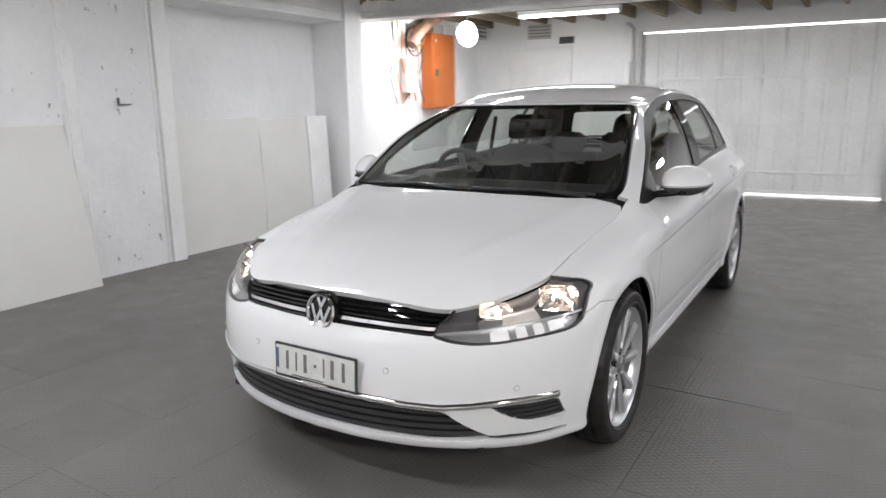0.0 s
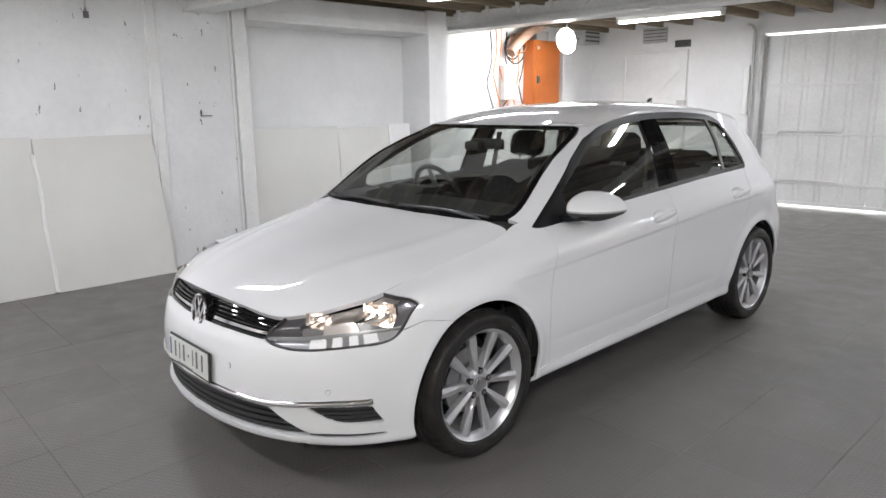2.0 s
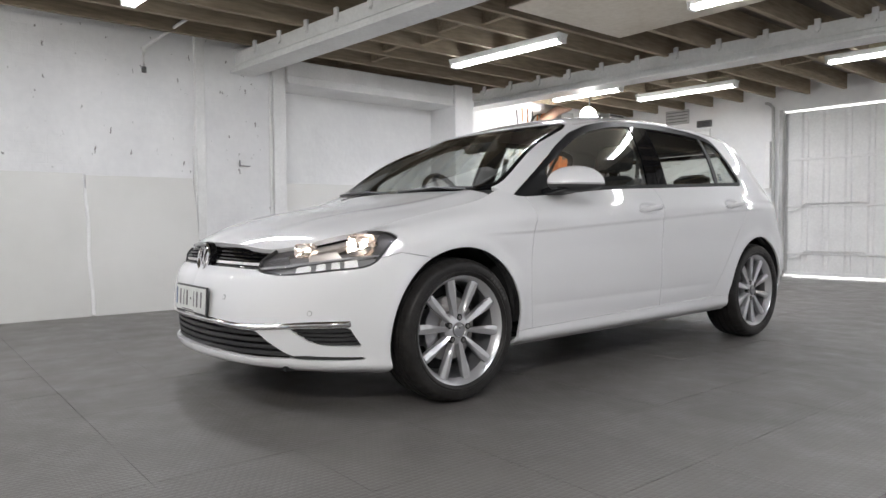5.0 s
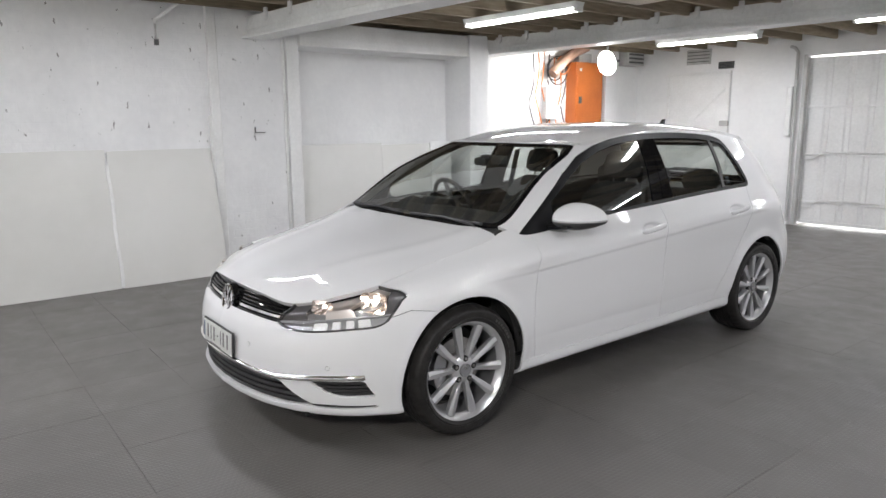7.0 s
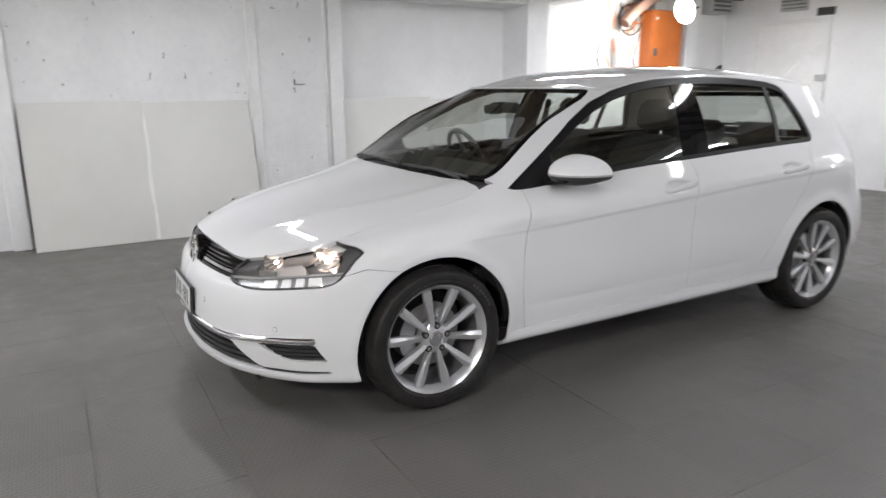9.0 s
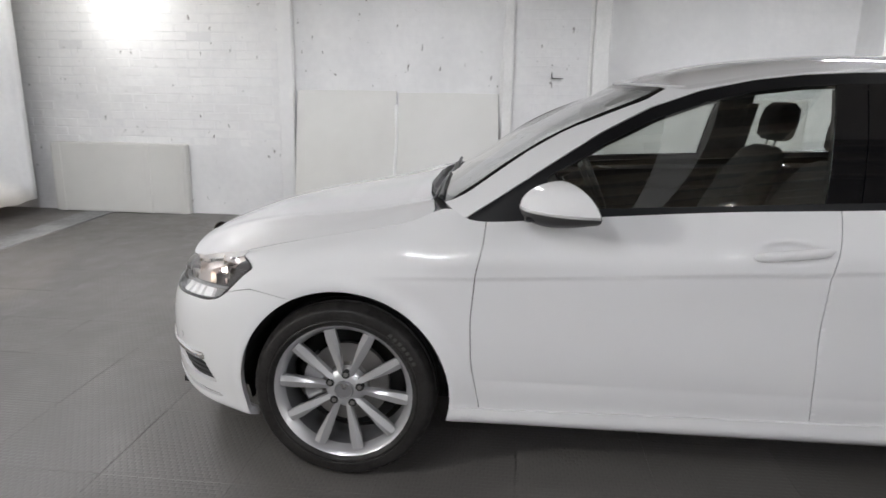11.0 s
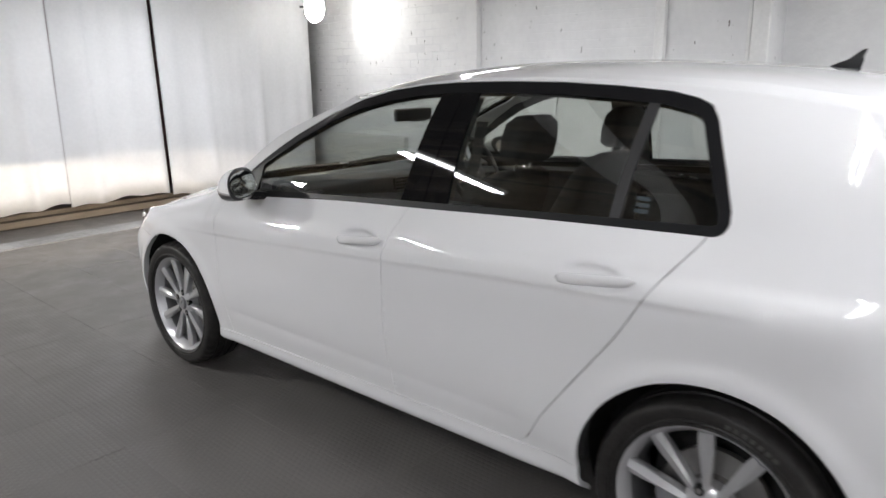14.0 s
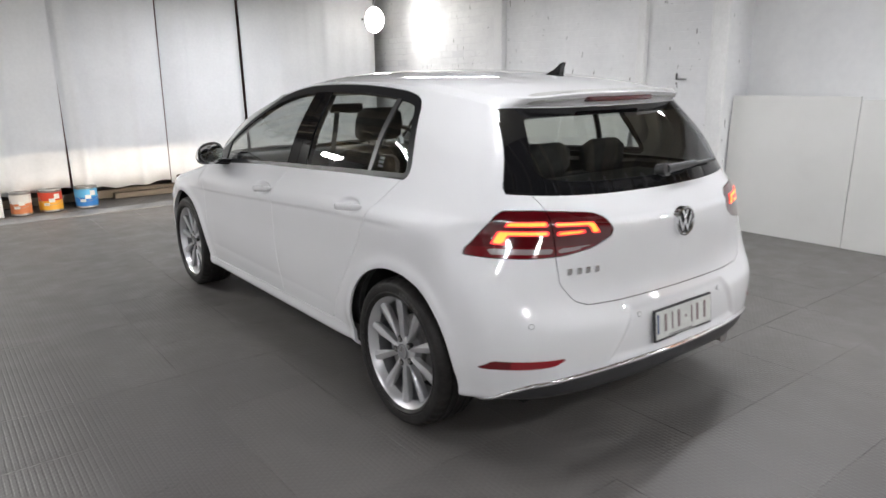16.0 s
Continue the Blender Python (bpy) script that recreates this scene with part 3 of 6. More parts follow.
# doors
DOOR_F = rounded([(0.474, 0.15), (0.462, 0.272), (0.430, 0.45), (0.425, 0.60), (0.438, 0.75), (0.462, 0.86), (0.478, 1.2), (1.56, 1.2), (1.546, 0.975), (1.500, 0.80), (1.492, 0.60), (1.505, 0.42), (1.517, 0.288), (1.53, 0.15)], 1, 0.1)
DOOR_R = rounded([(1.53, 0.15), (1.517, 0.288), (1.505, 0.42), (1.492, 0.60), (1.500, 0.80), (1.546, 0.975), (1.56, 1.2), (2.62, 1.2), (2.555, 1.018), (2.47, 0.90), (2.385, 0.755), (2.25, 0.575), (2.15, 0.44), (2.09, 0.335), (2.03, 0.300), (1.97, 0.15)], 1, 0.1)
side = lambda s: (s.v[:, 0] > 0.5) & (s.v[:, 1] > 0.3) & (s.v[:, 1] < 2.8)  # noqa: E731
# the sill is a separate strip below the doors
SILL = [(0.34, 0.10), (0.34, 0.275), (0.9, 0.289), (1.5, 0.301), (2.0, 0.309), (2.10, 0.312), (2.28, 0.312), (2.28, 0.10)]
sill, body = body.cut(masked(inside_of(SILL, yz(body)), side(body)), 0.0008)
door_f, body = body.cut(masked(inside_of(DOOR_F, yz(body)), side(body)), GAP)
door_r, body = body.cut(masked(inside_of(DOOR_R, yz(body)), side(body)), GAP)
BUMPER = [(-1.2, 0.05), (-0.15, 0.05), (-0.15, 0.636), (-0.31, 0.664), (-0.33, 0.66), (-0.5, 0.62), (-1.2, 0.62)]
bumper, body = body.cut(masked(inside_of(BUMPER, yz(body)), body.v[:, 1] < 0), 0.0011)

_wf, _wr = body.cut(body.v[:, 1] - 1.2)
pieces("wing_panel", _wf, PAINT)
pieces("rear_quarter_panel", _wr, PAINT, own_normals=True)
pieces("bumper_cover", bumper, PAINT, 0.03)
pieces("front_door", door_f, PAINT, 0.014)
pieces("rear_door", door_r, PAINT, 0.014)
_so = 0.006 * np.clip((2.26 - sill.v[:, 1]) / 0.2, 0, 1) * np.clip((sill.v[:, 1] - 0.33) / 0.08, 0, 1)
pieces("sill_strip", Skin(sill.v + sill.n * _so[:, None], sill.t, sill.n, sill.uv), PAINT, 0.016)
tgate.both().made("tailgate", PAINT, car, 0.014)

# bonnet


def bonnet_z(x, y):
    zc = keyed(y, (-0.80, 0.672), (-0.755, 0.699), (-0.70, 0.727), (-0.6, 0.766), (-0.4, 0.822), (-0.1, 0.878), (0.1, 0.910), (0.2, 0.928), (0.27, 0.943), (0.34, 0.958))
    fall = keyed(y, (-0.80, 0.20), (-0.705, 0.165), (-0.54, 0.093), (-0.36, 0.073), (0.0, 0.049), (0.2, 0.034), (0.34, 0.022))
    a = np.abs(x)
    ridge = 0.30 + 0.30 * np.clip((y + 0.75) / 0.95, 0, 1)
    rear_lift = 0.013 * np.clip((y + 0.08) / 0.26, 0, 1) ** 1.3 * (1 - np.clip((a - 0.64) / 0.11, 0, 1))
    return zc + rear_lift - fall * (a / 0.70) ** 2.5 + 0.0055 * np.exp(-(((a - ridge) / 0.05) ** 2)) * np.clip((y + 0.72) / 0.3, 0, 1)


_gx, _gy = np.meshgrid(np.linspace(-0.78, 0.78, 140), np.linspace(-0.80, 0.34, 118))
bonnet = sheet(np.stack([_gx, _gy, bonnet_z(_gx, _gy)], 2))
_edge = spline(_top[:12], np.linspace(0, 9.30, 130))[:, :2]
_edge = np.r_[_edge, [(0.744, 0.284), (0.70, 0.290), (0.60, 0.274), (0.45, 0.246), (0.2, 0.221)]]
BONNET = np.r_[_edge, (_edge * (-1, 1))[::-1]]
bonnet, _ = bonnet.cut(inside_of(BONNET, bonnet.v[:, :2]), 0.0022)
bonnet.made("bonnet", PAINT, car, 0.022)

# --- upper openings
GLASS = np.array([(0.383, 0.905), (0.525, 0.997), (0.668, 1.092), (0.818, 1.187), (0.985, 1.272), (1.14, 1.327), (1.30, 1.362), (1.45, 1.381), (1.62, 1.390), (1.82, 1.393), (2.02, 1.390),
                  (2.2, 1.380), (2.36, 1.366), (2.44, 1.349), (2.480, 1.332), (2.506, 1.300), (2.56, 1.18), (2.596, 1.085), (2.600, 1.055), (2.592, 1.034), (2.570, 1.021), (2.40, 1.0135), (2.25, 1.007), (1.9, 0.991), (1.5, 0.973), (1.1, 0.953), (0.83, 0.938), (0.6, 0.915)])
upper = G
win, upper = upper.cut(masked(inside_of(GLASS, yz(upper)), (upper.v[:, 0] > 0.4) & (upper.v[:, 1] > 0.36) & (upper.v[:, 1] < 2.72)), 0.0012)
WSCREEN = rounded([(-0.3, 0.90), (0.66, 0.925), (0.708, 0.942), (0.724, 0.966), (0.723, 0.992), (0.715, 1.025), (0.696, 1.088), (0.673, 1.155), (0.641, 1.225), (0.601, 1.292), (0.566, 1.336), (0.54, 1.342), (0.38, 1.344), (-0.3, 1.345)], 1, 0.12)
screen, upper = upper.cut(masked(inside_of(WSCREEN, xz(upper)), upper.v[:, 1] < 1.2), 0.001)
RWIN = rounded([(-0.3, 0.985), (0.56, 0.998), (0.688, 1.010), (0.566, 1.303), (0.54, 1.306), (0.3, 1.301), (-0.3, 1.300)], 1, 0.08)
rwin, upper = upper.cut(masked(inside_of(RWIN, xz(upper)), upper.v[:, 1] > 2.8), 0.001)
# the pillars stand a little proud of the windscreen
_lip = 0.005 * np.exp(-((np.clip(inside_of(WSCREEN, xz(upper)), 0, None) / 0.012) ** 2)) * (upper.v[:, 1] < 1.25) * np.clip((upper.v[:, 0] - 0.56) / 0.05, 0, 1) * np.clip((upper.v[:, 2] - 0.98) / 0.04, 0, 1)
upper.v[:] += upper.n * _lip[:, None]
upper.both().made("roof", PAINT, car, 0.02, own_normals=True)

# side window frames, pillar covers and panes


def evenly_bent(s):
    """The same pane with its curvature evened out over its whole face."""
    base = np.stack([np.ones(len(s.v)), s.v[:, 1] - s.v[:, 1].mean(), s.v[:, 2] - s.v[:, 2].mean()], 1)
    n = base @ np.linalg.lstsq(base, s.n, rcond=None)[0]
    return Skin(s.v, s.t, n / np.linalg.norm(n, axis=1, keepdims=True), s.uv)


d = inside_of(GLASS, yz(win))
ring, clear = (lambda c: (c[1], c[0]))(win.cut(d + 0.024 + 0.011 * np.clip((win.v[:, 2] - 1.03) / 0.1, 0, 1)))
BPIL = [(1.485, 0.9), (1.565, 1.45), (1.715, 1.45), (1.700, 0.9)]
MTRI = [(0.3, 0.8), (0.3, 1.3), (0.655, 1.3), (0.655, 0.8)]
QBAR = [(2.266, 0.9), (2.318, 1.45), (2.350, 1.45), (2.298, 0.9)]
bpil, clear = clear.cut(inside_of(BPIL, yz(clear)))
mtri, clear = clear.cut(inside_of(MTRI, yz(clear)))
qbar, clear = clear.cut(inside_of(QBAR, yz(clear)))
pieces("window_frame", ring, SEAL, 0.02)
_split = lambda s: s.v[:, 1] - 1.60  # noqa: E731
_bf, _br = bpil.cut(_split(bpil) - 0.12 * (bpil.v[:, 2] - 0.97), 0.002)
pieces("pillar_cover", _bf.moved(0.001), GLOSS, 0.008)
pieces("pillar_cover", _br.moved(0.001), GLOSS, 0.008)
pieces("mirror_triangle", mtri, SEAL, 0.01)
pieces("quarter_bar", qbar, BLACK, 0.01)
_fw, _rest = clear.cut(clear.v[:, 1] - 1.6)
_rw, _qw = _rest.cut(_rest.v[:, 1] - 2.31)
pieces("side_window", evenly_bent(_fw.moved(-0.004)), WINDOW, 0, own_normals=True)
pieces("side_window", evenly_bent(_rw.moved(-0.004)), REARWIN, 0, own_normals=True)
pieces("quarter_window", _qw.moved(-0.004), REARWIN, 0)
d = inside_of(WSCREEN, xz(screen)) + 0.014 + 0.040 * np.clip((1.02 - screen.v[:, 2]) / 0.08, 0, 1)
glass_, frit = screen.cut(d)
glass_.moved(-0.006).both().made("windscreen", WINDOW, car, 0)
frit.moved(-0.006).both().made("windscreen_border", GLOSS, car, 0.01)
RGLASS = rounded([(-0.4, 1.034), (0.46, 1.042), (0.578, 1.076), (0.505, 1.258), (0.47, 1.274), (-0.4, 1.28)], 2, 0.2)
glass_, frit = rwin.cut(inside_of(RGLASS, xz(rwin)))
glass_.both().made("rear_window", REARWIN, car, 0)
frit.both().made("rear_window_border", GLOSS, car, 0.01)

# dark backing behind the panels, so that the joints read dark
back = liner_skin
for _poly, _where in ((LAMP, lambda s: s.v[:, 1] < -0.28), (GRILLE, front), (INTAKE, front), (FOG, front), (TAIL, rear)):
    _, back = back.cut(masked(inside_of(_poly, xz(back)), _where(back)))
_, back = back.cut(np.where(back.v[:, 1] > 2.7, back.v[:, 2] - 0.30, 1.0))
back.moved(-0.016).both().made("inner_shell", MATT, car, 0)

# floor of the car, wheel wells
bm = box(-0.60, -0.70, 0.19, 0.60, 3.10, 0.21)
part("underbody", bm, MATT, car)
for _yc in (0.0, WB):
    for _sx in (1, -1):
        bm = bmesh.new()
        n = 28
        ring_ = [(HUB + 0.385 * math.sin(a), _yc - 0.385 * math.cos(a)) for a in np.linspace(-0.28, math.pi + 0.28, n)]
        a = [bm.verts.new((_sx * (0.835 if z > 0.40 else 0.745 + 0.09 * max(0.0, (z - 0.28) / 0.12)), y, z)) for z, y in ring_]
        b = [bm.verts.new((_sx * 0.50, y, z)) for z, y in ring_]
        for i in range(n - 1):
            bm.faces.new((a[i], a[i + 1], b[i + 1], b[i]))
        bm.faces.new(b)
        part("wheel_well", bm, MATT, car)

# --- lamps, grilles and trims


def band(s, poly, out=0.0, keep=None):
    """The part of a sheet inside an outline in (x, z), moved out or in."""
    return s.cut(masked(inside_of(poly, xz(s)), np.ones(len(s.v), bool) if keep is None else keep(s)))[0].moved(out)


def bowl(name, centre, aim, w, h, depth, mat, parent, label=""):
    """A squarish reflector bowl that opens along aim."""
    bm = lathe([(-depth * (1 - r * r), 0.02 + 0.98 * r) for r in np.linspace(0, 1, 9)], 28, "z")
    for v in bm.verts:
        a, r = math.atan2(v.co.y, v.co.x), math.hypot(v.co.x, v.co.y)
        k = r / (abs(math.cos(a)) ** 5 + abs(math.sin(a)) ** 5) ** 0.2
        v.co.x, v.co.y = k * math.cos(a), k * math.sin(a)
    m = look(centre, Vector(centre) - Vector(aim)) @ Matrix.Diagonal((w / 2, h / 2, 1, 1))
    bmesh.ops.transform(bm, matrix=m, verts=bm.verts)
    return part(name, bm, mat, parent, label, smooth=True)


def ball(centre, rx, ry, rz, n=16):
    bm = bmesh.new()
    bmesh.ops.create_uvsphere(bm, u_segments=n, v_segments=n // 2 + 2, radius=1)
    bmesh.ops.transform(bm, matrix=Matrix.Translation(centre) @ Matrix.Diagonal((rx, ry, rz, 1)), verts=bm.verts)
    return bm


for _m, _s in (("left", 1), ("right", -1)):
    face = lamp if _s > 0 else lamp.mirrored()
    hl = empty("headlamp")
    hl.parent = car
    tagged(hl, "lit headlamp with chrome reflectors behind a clear lens")
    face.made("lens", LENS, hl, 0)
    flip = lambda poly: [(_s * a, b) for a, b in poly]  # noqa: E731
    face.moved(-0.062).made("housing", LAMP_DARK, hl, 0)
    # the housing's side walls and the dark rim under the lens
    _dd = np.maximum(inside_of(np.array(flip(LAMP)), xz(face)), 0.7 * (face.v[:, 1] - np.interp(face.v[:, 2], LAMP_Z, LAMP_Y)))
    rim, _ = face.cut(-_dd - 0.0075)
    rim.moved(-0.002).made("rim", BLACK, hl, 0.014)
    rim.moved(-0.016).made("housing_wall", LAMP_DARK, hl, 0.055)
    # silver divider and the running lamp below it
    _div = [(0.425, 0.595), (0.577, 0.610), (0.682, 0.628), (0.767, 0.644), (0.845, 0.655)]
    band(face, flip(_div + [(a, b + 0.0065) for a, b in _div[::-1]]), -0.008).made("divider", TRAY, hl, 0.014)
    band(face, flip([(0.40, 0.56), (0.85, 0.56)] + _div[::-1]), -0.026).made("lower_tray", TRAY, hl, 0)
    for _a, _b in ((0.603, 0.652), (0.672, 0.699), (0.718, 0.741), (0.755, 0.788)):
        _z = lambda x: np.interp(x, [0.577, 0.682, 0.767, 0.834], [0.609, 0.627, 0.643, 0.652])  # noqa: E731
        band(face, flip([(_a + 0.020, _z(_a) - 0.030), (_b + 0.020, _z(_b) - 0.030), (_b, _z(_b) - 0.002), (_a, _z(_a) - 0.002)]), -0.016).made("running_lamp", DRL_GLOW, hl, 0.014)
    band(face, flip([(0.42, 0.600), (0.575, 0.616), (0.560, 0.655), (0.545, 0.72), (0.42, 0.72)]), -0.018).made("inner_cover", LAMP_DARK, hl, 0.03)
    band(face, flip([(0.815, 0.652), (0.90, 0.652), (0.90, 0.77), (0.775, 0.77), (0.812, 0.70)]), -0.012).made("outer_cover", LAMP_DARK, hl, 0.03)
    band(face, flip([(0.628, 0.624), (0.742, 0.646), (0.735, 0.660), (0.708, 0.70), (0.700, 0.775), (0.585, 0.775), (0.612, 0.70), (0.640, 0.660)]), -0.030).made("middle_facet", FACET, hl, 0.02)
    band(face, flip([(0.560, 0.612), (0.64, 0.626), (0.640, 0.646), (0.575, 0.646)]), -0.022).made("lower_facet", LAMP_GREY, hl, 0.02)
    band(face, flip([(0.545, 0.700), (0.600, 0.718), (0.585, 0.76), (0.50, 0.74)]), -0.020).made("upper_facet", LAMP_GREY, hl, 0.02)
    band(face, flip([(0.700, 0.735), (0.79, 0.742), (0.79, 0.77), (0.695, 0.77)]), -0.020).made("brow_facet", FACET, hl, 0.02)
    _aim = (_s * 0.52, -1.0, 0.03)
    bowl("reflector", (_s * 0.756, -0.437, 0.694), _aim, 0.132, 0.092, 0.056, REFLECTOR, hl)
    bowl("reflector", (_s * 0.600, -0.604, 0.670), _aim, 0.112, 0.062, 0.045, REFLECTOR, hl)
    part("bulb", ball((_s * 0.744, -0.428, 0.692), 0.013, 0.018, 0.013), LAMP_GLOW, hl, smooth=True)
    part("bulb_cap", ball((_s * 0.757, -0.452, 0.692), 0.012, 0.009, 0.012), REFLECTOR, hl, smooth=True)
    part("bulb", ball((_s * 0.597, -0.590, 0.673), 0.007, 0.010, 0.007), LAMP_GLOW, hl, smooth=True)

# upper grille
grille.moved(-0.045).both().made("grille_backing", MATT, car, 0)
for _z, _h, _mat, _nm in ((0.684, 0.006, GLOSS, "grille_bar"), (0.668, 0.006, GLOSS, "grille_bar"), (0.653, 0.006, GLOSS, "grille_bar"), (0.638, 0.006, GLOSS, "grille_bar"), (0.621, 0.012, CHROME, "grille_chrome_strip"), (0.606, 0.006, GLOSS, "grille_bar")):
    _sag = lambda x: -0.005 * np.clip((np.abs(x) - 0.1) / 0.34, 0, 1) ** 1.3  # noqa: E731
    _xs = np.linspace(-0.02, 0.47, 16)
    _poly = [(x, _z + _sag(x) + _h / 2) for x in _xs] + [(x, _z + _sag(x) - _h / 2) for x in _xs[::-1]]
    band(grille, _poly, -0.008).both().made(_nm, _mat, car, 0.025)
# lower intake
intake.moved(-0.06).both().made("intake_backing", MATT, car, 0)
for _z in (0.256, 0.282, 0.309, 0.336):
    _xs = np.linspace(-0.02, 0.66, 12)
    band(intake, [(x, _z + 0.008) for x in _xs] + [(x, _z - 0.008) for x in _xs[::-1]], -0.018).both().made("intake_bar", BLACK, car, 0.03)
pieces("lower_trim", slit.moved(-0.012), BLACK, 0)
for _f in (fog, fog.mirrored()):
    _f.moved(-0.022).made("fog_insert", MATT, car, 0)
for _z in (0.302, 0.320, 0.338, 0.356):
    for _f in (fog, fog.mirrored()):
        band(_f, [(-0.9, _z - 0.006), (0.9, _z - 0.006), (0.9, _z + 0.006), (-0.9, _z + 0.006)], -0.012).made("fog_slat", BLACK, car, 0.012)


def bulged(s, line, half, out, where):
    """A rounded moulding along a line of (x, z), proud of a sheet."""
    xs = np.linspace(line[0][0], line[-1][0], 40)
    zs = np.interp(xs, *np.array(line).T)
    poly = np.r_[np.stack([xs, zs - half], 1), np.stack([xs, zs + half], 1)[::-1]]
    strip = band(s, poly, 0.0, where)
    lift = out * np.sqrt(np.clip(-inside_of(poly, xz(strip)) / half, 0, 1)) + 0.002
    return Skin(strip.v + strip.n * lift[:, None], strip.t, strip.n, strip.uv)


STRIP = [(-0.02, 0.375), (0.20, 0.374), (0.384, 0.365), (0.48, 0.362), (0.57, 0.369), (0.644, 0.378), (0.72, 0.384), (0.800, 0.386)]
bulged(L, STRIP, 0.0125, 0.009, front).both().made("bumper_chrome_strip", CHROME, car, 0.010)
# parking sensors
for _x, _z in ((0.30, 0.478), (-0.30, 0.478), (0.70, 0.428), (-0.70, 0.428)):
    _i = np.argmin(np.hypot(L.v[:, 0] - abs(_x), L.v[:, 2] - _z) + 9 * (L.v[:, 1] > -0.2))
    _p, _n = L.v[_i] * (np.sign(_x), 1, 1), L.n[_i] * (np.sign(_x), 1, 1)
    part("parking_sensor", cyl(_p - _n * 0.004, _p + _n * 0.0016, 0.0105, 16), PAINT_IN, car)
    part("parking_sensor", cyl(_p - _n * 0.004, _p + _n * 0.0024, 0.0088, 16), PAINT, car)


def badge(at, normal, r, parent):
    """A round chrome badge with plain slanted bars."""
    m = look(at, Vector(at) - Vector(normal))
    bm = lathe([(0.004, r * 0.77), (0.011, r * 0.82), (0.014, r * 0.90), (0.010, r), (-0.012, r), (-0.012, r * 0.77)], 40, "z", closed=True)
    bmesh.ops.transform(bm, matrix=m, verts=bm.verts)
    b = part("badge", bm, CHROME, parent, "round chrome badge", smooth=True)
    bm = cyl((0, 0, -0.012), (0, 0, 0.0035), r * 0.84, 40)
    bmesh.ops.transform(bm, matrix=m, verts=bm.verts)
    part("badge_field", bm, GLOSS, b)
    for x0, y0, x1, y1 in ((-0.62, 0.30, -0.26, -0.58), (-0.26, -0.58, 0.0, 0.10), (0.0, 0.10, 0.26, -0.58), (0.26, -0.58, 0.62, 0.30), (-0.24, 0.70, 0.0, 0.24), (0.24, 0.70, 0.0, 0.24)):
        dx, dy = (x1 - x0) * r, (y1 - y0) * r
        bm = box(-math.hypot(dx, dy) / 2 - 0.003, -r * 0.10, 0, math.hypot(dx, dy) / 2 + 0.003, r * 0.10, 0.008, 0.001,
                 m=m @ Matrix.Translation(((x0 + x1) / 2 * r, (y0 + y1) / 2 * r, 0.0005 * (x0 > -0.1))) @ Matrix.Rotation(math.atan2(dy, dx), 4, "Z"))
        part("badge_bar", bm, CHROME, b)


badge((0, -0.797, 0.632), (0, -1, 0.20), 0.066, car)
badge((0, 3.352, 0.872), (0, 1, 0.06), 0.058, car)
# dark collar round the front badge
_bm = lathe([(-0.02, 0.066), (0.004, 0.067), (0.004, 0.073), (-0.02, 0.074)], 40, "z", closed=True)
bmesh.ops.transform(_bm, matrix=look((0, -0.794, 0.632), (0, 0.206, 0.432)), verts=_bm.verts)
part("badge_collar", _bm, GLOSS, car)


def number_plate(at, lean, parent, ink):
    """A pale plate in a black frame, its characters as plain bars."""
    m = Matrix.Translation(at) @ lean
    fr = part("number_plate", box(-0.190, -0.004, -0.064, 0.190, 0.006, 0.064, 0.003, m=m), BLACK, parent, "pale number plate in a black frame")
    part("plate_face", box(-0.182, -0.007, -0.053, 0.182, 0.0, 0.056, 0.002, m=m), PLATE, fr)
    for x, w in ((-0.125, 0.020), (-0.082, 0.010), (-0.040, 0.022), (0.047, 0.010), (0.085, 0.022), (0.135, 0.020)):
        part("plate_bar", box(x - 0.3 * w, -0.009, -0.028, x + 0.3 * w, -0.0065, 0.040, m=m), ink, fr)
    part("plate_dot", box(0.002, -0.009, 0.0, 0.012, -0.0065, 0.010, m=m), ink, fr)
    for x, w in ((-0.03, 0.15), (0.0, 0.12)):
        part("plate_small_bar", box(x - w / 2, -0.009, -0.048 if x else -0.061, x + w / 2, -0.0065, -0.044 if x else -0.057, m=m), INK if x else PLATE, fr)
    part("plate_edge_mark", box(-0.178, -0.009, -0.03, -0.168, -0.0065, 0.045, m=m), material("plate_blue_mark", (0.10, 0.14, 0.25), 0.5), fr)


number_plate((0.018, -0.868, 0.447), Matrix.Rotation(radians(-3), 4, "X"), car, INK)
number_plate((0.015, 3.392, 0.492), Matrix.Rotation(math.pi, 4, "Z") @ Matrix.Rotation(radians(-6), 4, "X"), car, INK_PALE)

